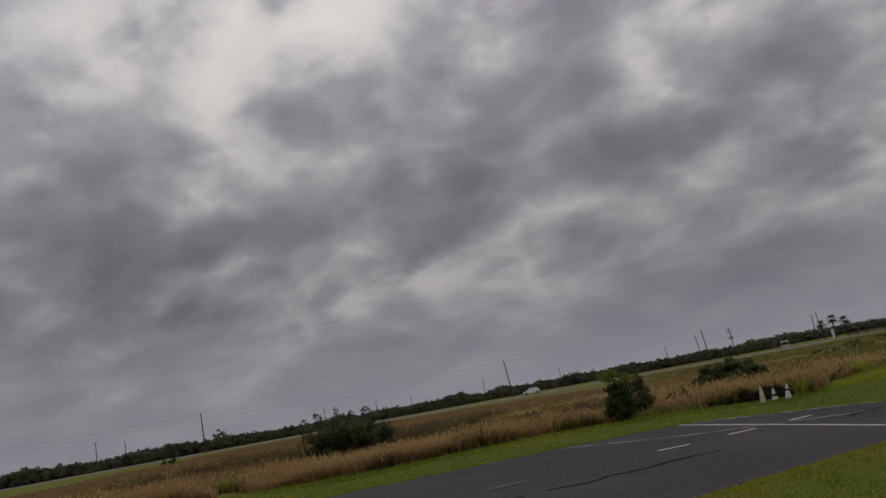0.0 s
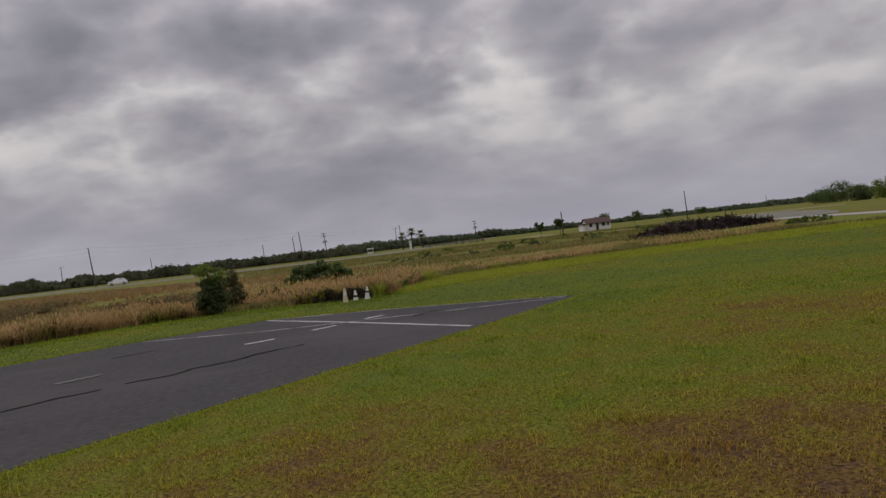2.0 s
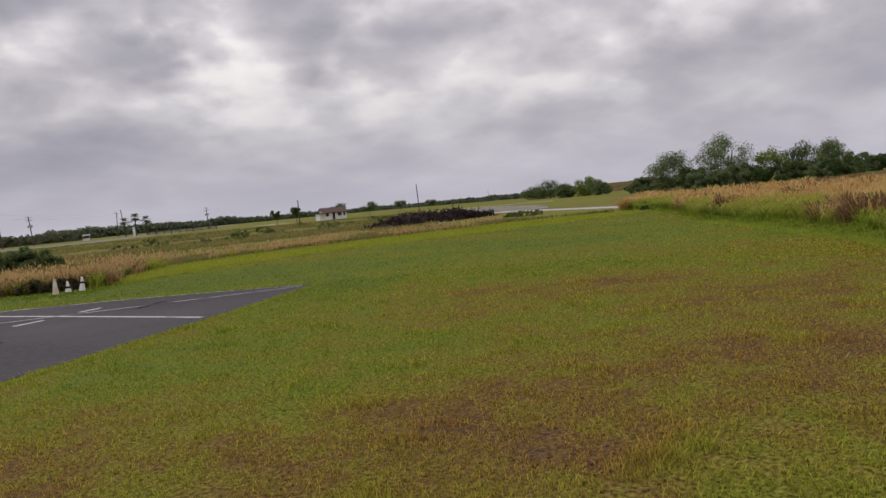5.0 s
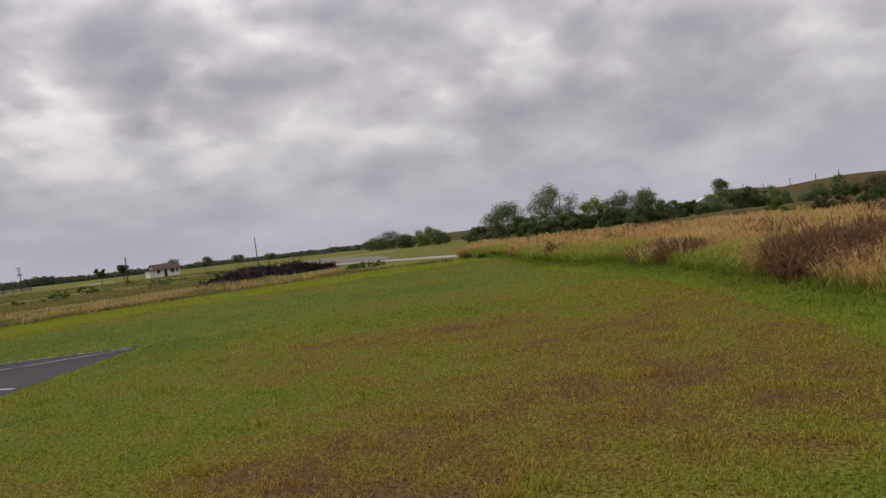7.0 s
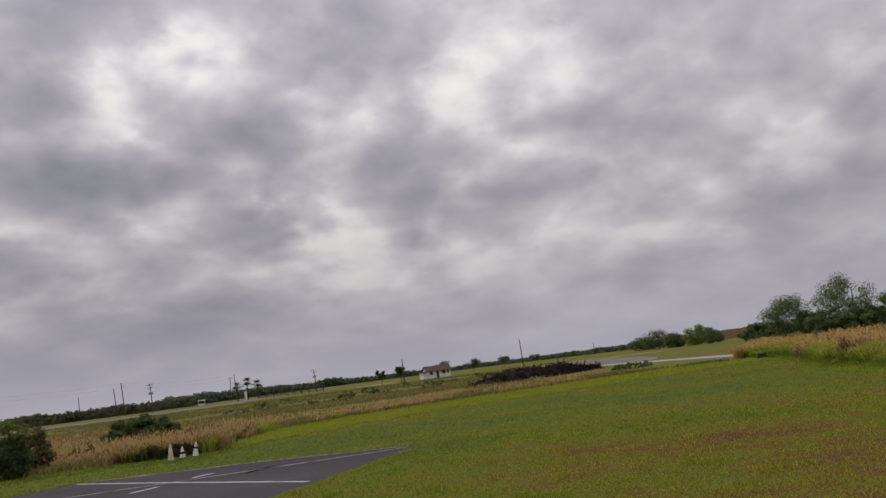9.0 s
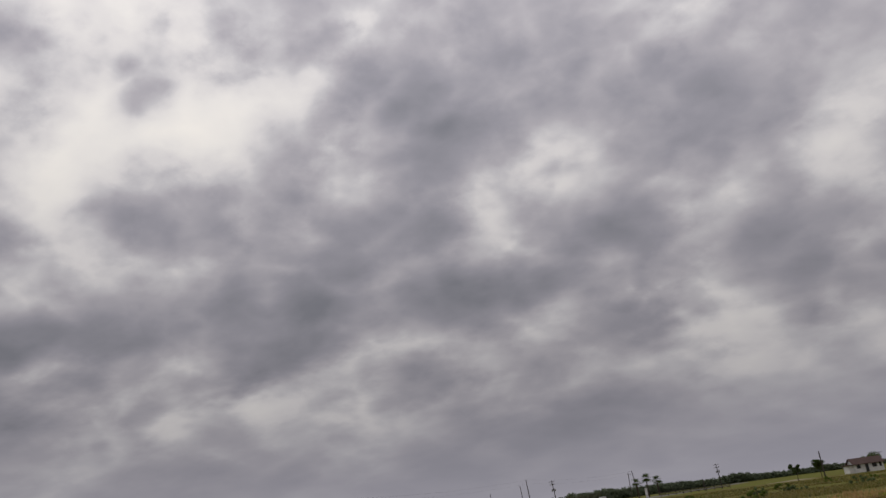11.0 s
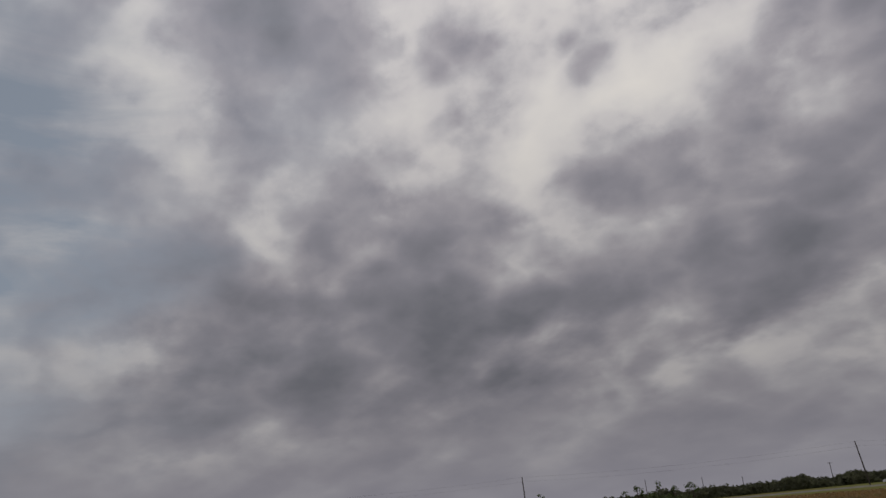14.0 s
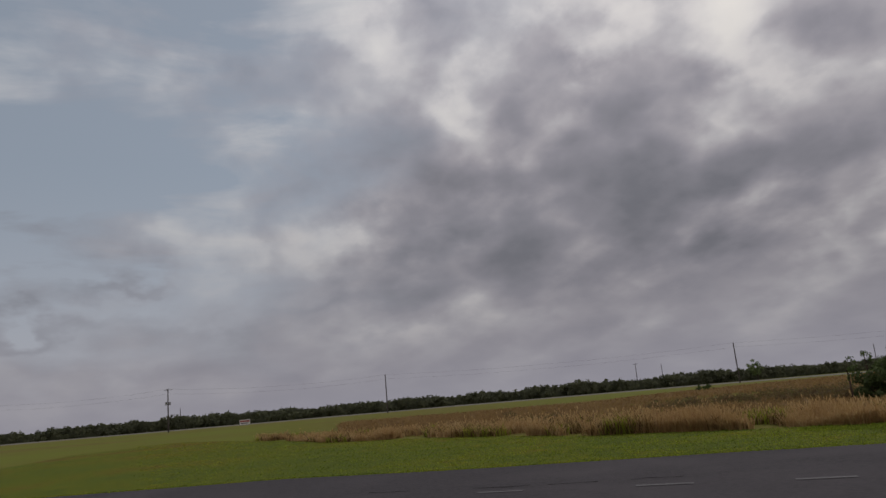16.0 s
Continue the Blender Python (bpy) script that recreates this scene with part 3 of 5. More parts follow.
def blades(name, pts, height, width, mat, per=4, lean=0.35, spread=0.05, z=None, bend=0.5):
    """Tufts of bent blades at pts (n x 2); height: a number or one a point."""
    n = len(pts)
    h = np.broadcast_to(height, n)
    zz = np.zeros(n) if z is None else z
    k = n * per
    base = np.repeat(pts, per, 0) + rng.normal(0, 1, (k, 2)) * np.repeat(np.broadcast_to(spread, n), per)[:, None]
    hh = np.repeat(h, per) * rng.uniform(0.55, 1.15, k)
    a = rng.uniform(0, 2 * np.pi, k)
    out = np.stack([np.cos(a), np.sin(a)], 1)
    side = np.stack([-out[:, 1], out[:, 0]], 1)
    w = np.repeat(np.broadcast_to(width, n), per) * rng.uniform(0.6, 1.3, k)
    ln = lean * rng.uniform(0.2, 1.5, k) * hh
    z0 = np.repeat(zz, per)
    mid = base + out * (ln * bend * 0.7)[:, None]
    tip = base + out * ln[:, None]
    v = np.empty((k, 5, 3))
    v[:, 0, :2], v[:, 1, :2] = base - side * w[:, None] / 2, base + side * w[:, None] / 2
    v[:, 2, :2], v[:, 3, :2] = mid + side * w[:, None] * 0.4, mid - side * w[:, None] * 0.4
    v[:, 4, :2] = tip
    v[:, 0, 2] = v[:, 1, 2] = z0
    v[:, 2, 2] = v[:, 3, 2] = z0 + hh * 0.62
    v[:, 4, 2] = z0 + hh
    i = np.arange(k) * 5
    faces = [(q, q + 1, q + 2, q + 3) for q in i.tolist()] + [(q + 3, q + 2, q + 4) for q in i.tolist()]
    return new(name, mesh_of(name, v.reshape(-1, 3).tolist(), faces, mat)), tip, z0 + hh


def tussocks(name, centres, height, per, width, mat, girth=0.22, droop=1.0, seed=0):
    """Dense tufts of long arching blades whose ends hang over; height, width and girth: a number or one a tuft."""
    r = np.random.default_rng(seed)
    n = len(centres)
    k = n * per
    wide = np.repeat(np.broadcast_to(girth, n), per)
    a = r.uniform(0, 2 * np.pi, k)
    out = np.stack([np.cos(a), np.sin(a)], 1)
    side = np.stack([-out[:, 1], out[:, 0]], 1)
    base = np.repeat(centres, per, 0) + out * (wide * r.uniform(0, 1, k) ** 0.6)[:, None] + r.normal(0, 0.03, (k, 2))
    h = np.repeat(np.broadcast_to(height, n), per) * r.uniform(0.5, 1.12, k)
    reach = h * r.uniform(0.15, 0.85, k) * droop
    w = (np.repeat(np.broadcast_to(width, n), per) * r.uniform(0.6, 1.3, k))[:, None]
    v = np.empty((k, 7, 3))
    for q, (f, z, g) in enumerate(((0.0, 0.0, 0.5), (0.22, 0.62, 0.46), (0.60, 0.97, 0.34))):
        mid = base + out * (reach * f)[:, None]
        v[:, 2 * q, :2], v[:, 2 * q + 1, :2] = mid - side * w * g, mid + side * w * g
        v[:, 2 * q, 2] = v[:, 2 * q + 1, 2] = h * z
    v[:, 6, :2] = base + out * reach[:, None] + r.normal(0, 0.04, (k, 2))
    v[:, 6, 2] = h * r.uniform(0.62, 1.0, k)
    faces = []
    for q in (np.arange(k) * 7).tolist():
        faces += [(q, q + 1, q + 3, q + 2), (q + 2, q + 3, q + 5, q + 4), (q + 4, q + 5, q + 6)]
    return new(name, mesh_of(name, v.reshape(-1, 3).tolist(), faces, mat))


def plumes(name, tips, tops, length, width, mat):
    """Feathery seed heads: two crossed spindles at each stalk's tip."""
    k = len(tips)
    a = rng.uniform(0, np.pi, k)
    ln, w = length * rng.uniform(0.6, 1.3, k), width * rng.uniform(0.6, 1.3, k)
    nod = rng.normal(0, 0.25, (k, 2)) * ln[:, None]
    verts, faces = [], []
    v = np.empty((k, 8, 3))
    for c in range(2):
        d = np.stack([np.cos(a + c * np.pi / 2), np.sin(a + c * np.pi / 2)], 1) * (w / 2)[:, None]
        v[:, 4 * c, :2], v[:, 4 * c + 1, :2], v[:, 4 * c + 2, :2], v[:, 4 * c + 3, :2] = tips, tips + nod * 0.5 + d, tips + nod, tips + nod * 0.5 - d
        v[:, 4 * c, 2], v[:, 4 * c + 1, 2], v[:, 4 * c + 2, 2], v[:, 4 * c + 3, 2] = tops - ln * 0.2, tops + ln * 0.35, tops + ln * 0.8, tops + ln * 0.35
    i = np.arange(2 * k) * 4
    return new(name, mesh_of(name, v.reshape(-1, 3).tolist(), [(q, q + 1, q + 2, q + 3) for q in i.tolist()], mat))


def leaf_cloud(centres, radii, count, size):
    """Small folded leaves in the shells of many clumps; gives vertices and faces."""
    c = np.asarray(centres, float)
    r = np.asarray(radii, float)
    pick = rng.choice(len(c), count, p=r ** 2 / (r ** 2).sum())
    d = rng.normal(0, 1, (count, 3))
    d /= np.linalg.norm(d, axis=1)[:, None]
    rad = r[pick] * (0.35 + 0.8 * rng.uniform(0, 1, count) ** 0.7 + 0.20 * np.maximum(0, rng.normal(-0.4, 0.8, count)))
    p = c[pick] + d * rad[:, None] * np.array((1, 1, 0.8))
    n = d + rng.normal(0, 0.6, (count, 3)) + np.array((0, 0, 0.4))
    n /= np.linalg.norm(n, axis=1)[:, None]
    u = np.cross(n, rng.normal(0, 1, (count, 3)))
    u /= np.linalg.norm(u, axis=1)[:, None]
    w = np.cross(n, u)
    s = size * rng.uniform(0.6, 1.4, count)[:, None]
    v = np.stack([p - u * s, p - w * s * 0.55 + n * s * 0.12, p + u * s, p + w * s * 0.55 + n * s * 0.12], 1).reshape(-1, 3)
    v[:, 2] = np.maximum(v[:, 2], 0.01)
    i = np.arange(count) * 4
    return v.tolist(), [(q, q + 1, q + 2, q + 3) for q in i.tolist()]


def tree(name, x, y, height, width, mat, label, category="tree", leaves=3000, leaf=0.16, bare=0.25, clumps=26, seed=0, lopsided=0.15, group=""):
    """Tapered trunk with limbs, and a crown of clumps of leaves."""
    r = np.random.default_rng(100 + seed)
    root = empty(name, x, y, 0)
    tagged(root, label, category, group)
    bm = bmesh.new()
    base, top = height * bare, height * 0.72
    tr = max(0.05, height * 0.022)
    bend = r.normal(0, height * 0.03, 2)
    rod(bm, (0, 0, -0.1), (bend[0], bend[1], base + 0.1 * height), tr, tr * 0.75, 8)
    rod(bm, (bend[0], bend[1], base + 0.05 * height), (bend[0] * 2, bend[1] * 2, top), tr * 0.75, tr * 0.25, 7)
    cs, rs = [], []
    off = r.normal(0, width * lopsided, 2)
    for k in range(clumps):
        a = r.uniform(0, 2 * np.pi)
        q = math.sqrt(r.uniform(0, 1))
        h = r.uniform(0, 1)
        room = math.sin(math.pi * min(0.98, 0.15 + 0.8 * h)) ** 0.7
        p = (off[0] * h + math.cos(a) * q * width / 2 * room, off[1] * h + math.sin(a) * q * width / 2 * room, base + (height - base) * (0.08 + 0.86 * h))
        cs.append(p)
        rs.append(width * r.uniform(0.11, 0.22))
        if k % 3 == 0:
            z0 = base + (p[2] - base) * 0.4
            rod(bm, (bend[0], bend[1], z0), p, tr * 0.35, tr * 0.08, 5)
    part("trunk", bm, M_BARK, root)
    v, f = leaf_cloud(cs, rs, leaves, leaf)
    crown = new("crown", mesh_of("crown", v, f, mat))
    crown.parent = root
    return root


def bush(name, x, y, height, width, mat, label, leaves=3500, leaf=0.07, clumps=22, seed=0, depth=None, rz=0, group=""):
    """Stems from the ground with leaf clumps down to the foot."""
    r = np.random.default_rng(500 + seed)
    depth = depth or width
    root = empty(name, x, y, 0, rz)
    tagged(root, label, "bush", group)
    bm = bmesh.new()
    cs, rs = [], []
    for k in range(clumps):
        a, q = r.uniform(0, 2 * np.pi), math.sqrt(r.uniform(0, 1))
        dome = math.sqrt(max(0.05, 1 - q * q * 0.85))
        p = (math.cos(a) * q * width * 0.42, math.sin(a) * q * depth * 0.42, height * dome * r.uniform(0.2, 0.92))
        cs.append(p)
        rs.append(min(width, height) * r.uniform(0.08, 0.2))
        if k % 2 == 0:
            rod(bm, (p[0] * 0.3, p[1] * 0.3, -0.05), (p[0], p[1], p[2]), 0.035, 0.008, 5)
    tagged(part("stem", bm, M_BARK, root), kind="stuff")
    v, f = leaf_cloud(cs, rs, leaves, leaf)
    ob = new("foliage", mesh_of("foliage", v, f, mat))
    ob.parent = root
    return root


# ---- ground ----
def ground_sheet():
    rings = [0, 3, 6, 9, 12, 16, 20, 25, 30, 36, 45, 60, 80, 110, 150, 200, 300, 450, 700, 1100, 1800, 3000, 4500]
    n = 96
    verts, faces = [(0, 0, 0)], []
    for r in rings[1:]:
        for i in range(n):
            a = 2 * math.pi * i / n
            verts.append((r * math.sin(a), r * math.cos(a), 0.0))
    for i in range(n):
        faces.append((0, 1 + (i + 1) % n, 1 + i))
    for k in range(len(rings) - 2):
        for i in range(n):
            a, b = 1 + k * n + i, 1 + k * n + (i + 1) % n
            faces.append((a, b, b + n, a + n))
    ob = new("ground", mesh_of("ground", verts, faces, M_FIELD))
    tagged(ob, "flat rough field of yellow-green grass reaching the horizon", "ground", kind="structure")


ground_sheet()
# outer edge of the mown lawn: azimuth and distance
EDGE_AZ = [-57, -54, -47, -28, -18, -8, -3, 7, 15, 21, 24.5, 26, 28, 31, 39, 48, 54, 58, 62, 65, 66.5, 68.6, 72.6, 78.5, 84.3, 91, 100, 120]
EDGE_D = [80, 67, 44, 29.3, 26.8, 25.2, 25.8, 28, 28.2, 27, 26.2, 28.6, 33.5, 36.8, 40.6, 44.5, 49, 50.5, 51, 49.5, 45, 33, 27, 21, 15.5, 12, 11, 10]
VERGE_AZ = [25, 26, 29, 33.7, 41.7, 48, 53.8, 59, 64, 68]
VERGE_D = [25.9, 26.6, 28.6, 30.6, 34.6, 36.6, 38.6, 42.5, 47, 48]


def edge(az):
    return np.interp(az, EDGE_AZ, EDGE_D)


def rough_edge(az0, az1, step, wobble):
    a = np.arange(az0, az1 + 1e-6, step)
    return [pol(v, edge(v) + rng.normal(0, wobble)) for v in a]


lawn_line = rough_edge(-57, 120, 0.5, 0.12) + [pol(150, 30), pol(200, 40), pol(240, 40), pol(285, 40), pol(296, 70)]
slab("lawn", lawn_line, -0.02, 0.012, M_LAWN, label="patchy mown lawn, green with brown dry spots", category="lawn")
a = np.arange(25.5, 65.1, 0.5)
verge_line = [pol(v, np.interp(v, VERGE_AZ, VERGE_D) + rng.normal(0, 0.15)) for v in a] + [pol(v, edge(v) - 0.3) for v in a[::-1]]
slab("grass_verge", verge_line, -0.02, 0.017, M_VERGE, label="bright yellow-green strip of longer grass at the lawn's edge", category="grass")

# the runway
FAR = [(-46, -1.0), (-30, 6.8), (-24, 9.6), (-16.7, 14.0), (-12, 15.4), (-6, 18.0), (-2, 19.4), (2.5, 20.7), (6.3, 21.4)]
NEAR = [(11.9, 14.4), (7.7, 12.2), (5.0, 10.95), (3.4, 10.15), (1.2, 9.1), (-0.5, 8.2), (-8, 4.4), (-22, -2.6), (-36, -10)]


def densify(line, step, wobble):
    out = []
    for (x0, y0), (x1, y1) in zip(line, line[1:]):
        n = max(1, int(math.hypot(x1 - x0, y1 - y0) / step))
        for i in range(n):
            w = rng.normal(0, wobble, 2)
            out.append((x0 + (x1 - x0) * i / n + w[0], y0 + (y1 - y0) * i / n + w[1]))
    return out


RUNWAY = densify(FAR + [(8.7, 19.1)] + NEAR + [FAR[0]], 0.35, 0.03)
slab("runway", RUNWAY, -0.05, 0.018, M_ASPHALT, label="dark worn asphalt runway for model aircraft", category="runway")


def strip(name, pts, width, mat, label, category, z=0.022, ragged=0.0):
    """A flat line of paint or tar along pts."""
    verts, faces = [], []
    p = [Vector(q) for q in densify(list(pts), 0.3, 0.0)] + [Vector(pts[-1])]
    for i, q in enumerate(p):
        d = (p[min(i + 1, len(p) - 1)] - p[max(i - 1, 0)]).normalized()
        s = Vector((-d.y, d.x)) * width / 2
        for k in (-1, 1):
            j = 1 + (rng.normal(0, ragged) if ragged else 0)
            verts.append((q.x + s.x * k * j, q.y + s.y * k * j, z))
    for i in range(len(p) - 1):
        faces.append((2 * i, 2 * i + 1, 2 * i + 3, 2 * i + 2))
    ob = new(name, mesh_of(name, verts, faces, mat))
    return tagged(ob, label, category, kind="structure")


strip("painted_line", [(6.19, 21.25), (6.9, 17.1), (7.55, 12.4)], 0.10, M_PAINT, "white threshold line painted across the runway", "line marking", 0.022)
strip("painted_line", [(2.75, 20.6), (5.2, 18.05), (8.6, 16.05), (11.5, 14.42)], 0.09, M_WORN, "thin worn white edge line on the runway", "line marking", 0.025)
strip("painted_line", [(6.5, 21.1), (9.3, 18.2), (11.75, 14.65)], 0.10, M_WORN, "thin white line along the runway's end", "line marking", 0.022)
for p0, p1 in (((4.09, 15.84), (4.76, 15.93)), ((5.8, 16.45), (6.45, 16.65)), ((7.4, 17.08), (7.97, 17.25))):
    strip("centre_dash", [p0, p1], 0.15, M_PAINT, "short white centre dash on the runway", "line marking", 0.028)
for p0, p1 in (((0.5, 14.6), (1.25, 14.85)), ((-1.55, 14.0), (-0.75, 14.25)), ((-3.5, 13.2), (-2.65, 13.5)), ((-5.9, 12.5), (-5.0, 12.8)), ((-8.6, 11.6), (-7.8, 11.9))):
    strip("centre_dash", [p0, p1], 0.16, M_FADED, "short centre dash worn almost to the asphalt", "line marking", 0.028)
for pts, w in (([(-5.4, 10.3), (-1.25, 12.03), (0.47, 12.7), (2.0, 13.15), (3.5, 13.65), (5.9, 14.66)], 0.075), ([(-14, 10.6), (-8, 12.6), (-4.5, 14.2)], 0.05), ([(-1.2, 16.6), (2.0, 17.6), (4.4, 18.2)], 0.05), ([(-20, 6), (-12, 9.4), (-6, 11.4)], 0.04), ([(8.1, 15.85), (9.3, 16.5), (10.3, 17.0)], 0.07)):
    run, piece = [(x + rng.normal(0, 0.035), y + rng.normal(0, 0.035)) for x, y in densify(pts, 0.28, 0.02)], []
    for i, q in enumerate(run):
        piece.append(q)
        if noise.noise(Vector((i * 0.43, w * 90, 2.0))) < (-0.22 if w > 0.07 else -0.08) or i == len(run) - 1:
            if len(piece) > 3:
                strip("asphalt_crack", piece, w * rng.uniform(0.4, 1.2), M_CRACK, "dark broken crack in the asphalt", "crack", 0.0245, 0.45)
            piece = []

# road, pond and sand in the distance
slab("gravel_yard", [pol(v, d) for v, d in ((50, 128), (52.4, 98), (55.2, 86), (57.5, 84), (57.6, 96), (56.8, 112), (54.5, 142), (51.5, 152), (50, 146))], -0.03, 0.045, M_YARD, label="grey bare gravel yard across the field", category="gravel yard")
TRACK = ((53.5, 84, 90), (56, 76, 83), (58, 71, 77), (60, 66.5, 72), (62, 62, 67.5), (64, 58, 63.5), (66, 55, 60))
slab("gravel_track", [pol(v, a) for v, a, b in TRACK] + [pol(v, b) for v, a, b in TRACK[::-1]], -0.03, 0.050, M_GRAVEL, label="pale narrow gravel track past the reed bed", category="track")
slab("sand_bank", [pol(v, d) for v, d in ((46, 165), (50, 158), (54, 160), (58, 152), (58, 164), (50, 176))], -0.03, 0.016, M_SAND, label="pale bare sand beside the gravel yard", category="sand")


# ---- grasses ----
def scatter(az0, az1, d0, d1, n, power=1.0):
    """Points over a sector; d0 and d1: functions of azimuth. Denser near for a greater power."""
    az = rng.uniform(az0, az1, n)
    lo, hi = d0(az), d1(az)
    d = lo + (hi - lo) * rng.uniform(0, 1, n) ** power
    return np.stack([d * np.sin(np.radians(az)), d * np.cos(np.radians(az))], 1), d


FLAT = np.array(RUNWAY)


def off_runway(p):
    x, y = p[:, 0], p[:, 1]
    inside = np.zeros(len(p), bool)
    for (x0, y0), (x1, y1) in zip(FLAT, np.roll(FLAT, -1, 0)):
        hit = ((y0 > y) != (y1 > y)) & (x < (x1 - x0) * (y - y0) / (y1 - y0 + 1e-12) + x0)
        inside ^= hit
    return ~inside


def patchy(p, scale, low):
    v = np.array([noise.noise(Vector((x * scale, y * scale, 2.0))) for x, y in p])
    return v > low


pts, d = scatter(-14, 112, lambda a: 0 * a + 2.6, lambda a: np.minimum(edge(a), 19.0), 104000, 1.5)
keep = off_runway(pts) & (patchy(pts, 2.6, -0.32))
pts, d = pts[keep], d[keep]
tall = np.array([max(0.0, noise.noise(Vector((x * 1.7, y * 1.7, 5.0)))) for x, y in pts])
ob, _, _ = blades("lawn_grass", pts, 0.028 + 0.024 * rng.uniform(0, 1, len(pts)) ** 2 + 0.09 * tall ** 1.5, 0.006 + 0.0006 * d, M_BLADE, 3, 0.8, 0.02 + 0.003 * d)
tagged(ob, "short uneven lawn grass blades, green and straw", "grass", kind="stuff")
pts, d = scatter(-60, 112, lambda a: np.minimum(edge(a) - 0.5, 16.0), lambda a: edge(a), 60000, 1.2)
keep = off_runway(pts)
pts, d = pts[keep], d[keep]
ob, _, _ = blades("lawn_grass", pts, 0.03 + 0.02 * rng.uniform(0, 1, len(pts)), 0.007 + 0.0011 * d, M_BLADE, 2, 0.9, 0.06 + 0.002 * d)
tagged(ob, "short uneven lawn grass farther out", "grass", kind="stuff")
# longer green fringe along the asphalt
run = np.array(densify(NEAR[:8], 0.05, 0.0))
pts = np.concatenate([run + rng.normal(0, 0.05, run.shape) + np.array((0.06, -0.12)) for k in range(5)])
ob, _, _ = blades("fringe_grass", pts, 0.05, 0.014, M_VBLADE, 3, 0.8, 0.04)
tagged(ob, "green grass creeping over the asphalt's edge", "grass", kind="stuff")
run = np.array(densify(FAR[2:] + [(8.7, 19.1), (11.9, 14.4)], 0.08, 0.0))
pts = np.concatenate([run + rng.normal(0, 0.06, run.shape) + np.array((0.0, 0.12)) for k in range(4)])
ob, _, _ = blades("fringe_grass", pts, 0.055, 0.02, M_BLADE, 3, 0.6, 0.05)
tagged(ob, "green grass along the asphalt's far edge", "grass", kind="stuff")
pts, d = scatter(26, 65, lambda a: np.interp(a, VERGE_AZ, VERGE_D), lambda a: edge(a) + 0.5, 16000)
ob, _, _ = blades("verge_grass", pts, 0.10, 0.035, M_VBLADE, 3, 0.8, 0.14)
tagged(ob, "bright yellow-green longer grass", "grass", kind="stuff")
pts, d = scatter(-14, 26, lambda a: edge(a) - 2.0, lambda a: edge(a) + 0.3, 5000)
ob, _, _ = blades("verge_grass", pts, 0.07, 0.03, M_BLADE, 3, 0.7, 0.1)
tagged(ob, "green grass at the foot of the reeds", "grass", kind="stuff")

HEIGHT_AZ = [-52, -40, -18, -8, 0, 8, 13, 20, 23, 25, 28, 31, 45, 60]
HEIGHT_M = [0.36, 0.45, 0.58, 0.46, 0.48, 0.44, 0.36, 0.44, 0.62, 0.66, 0.52, 0.36, 0.30, 0.30]


CLEAR = [(*pol(12.7, 28.4), 0.75), (*pol(14.3, 28.9), 0.6), (*pol(12.6, 27.6), 0.6), (*pol(22.5, 26.6), 0.9), (*pol(21.3, 26.8), 0.5)]


def reed_bed(az0, az1, depth, n, height, label, green=0.3, gap=-0.35, power=1.3, start=0.0, scale=0.35, stalks=5, dark=0.0, heads=0.35, rise=False, until=None, dry=None, plume=None):
    """Tall grass behind the lawn's edge. height: a number, or None for the heights along the strip."""
    pts, d = scatter(az0, az1, lambda a: edge(a) + start, lambda a: (edge(a) + start + depth) if until is None else np.interp(a, until[0], until[1]), n, power)
    keep = patchy(pts, scale, gap)
    pts, d = pts[keep], d[keep]
    for bx, by, br in CLEAR:
        keep = np.hypot(pts[:, 0] - bx, pts[:, 1] - by) > br
        pts, d = pts[keep], d[keep]
    az = np.degrees(np.arctan2(pts[:, 0], pts[:, 1]))
    tall = np.interp(az, HEIGHT_AZ, HEIGHT_M) if height is None else height
    if rise:
        tall = tall * np.interp(d - edge(az), [0, 0.9, 2.4, 8], [0.6, 0.95, 1.08, 1.05])
    h = tall * (0.62 + 0.5 * rng.uniform(0, 1, len(pts))) * (1 + 0.75 * np.array([noise.noise(Vector((x * 0.6, y * 0.6, 9))) for x, y in pts]))
    w = 0.010 + 0.0008 * d
    patch = np.array([noise.noise(Vector((x * 0.33, y * 0.33, 15))) + 0.5 * noise.noise(Vector((x * 1.1, y * 1.1, 25))) for x, y in pts])
    kind = 0.5 + 1.1 * patch + rng.uniform(-0.28, 0.28, len(pts))
    for sel, mat, name in ((kind < green, M_REED_G, "green_reeds"), ((kind >= green) & (kind < green + dark), M_REED_D, "dark_reeds"), (kind >= green + dark, dry or M_REED_B, "dry_reeds")):
        if sel.sum() < 10:
            continue
        ob, tip, top = blades(name, pts[sel], h[sel] * (0.92 if name == "green_reeds" else 1.0), w[sel], mat, stalks, 0.85, 0.10)
        tagged(ob, label, "reeds", kind="stuff")
        if name != "green_reeds" and heads:
            pick = rng.uniform(0, 1, len(tip)) < heads
            pl = plumes("seed_heads", tip[pick], top[pick], 0.15, 0.008 + 0.0011 * float(d.mean()), plume or M_PLUME)
            tagged(pl, "pale straw-coloured feathery seed heads of the reeds", "reeds", kind="stuff")


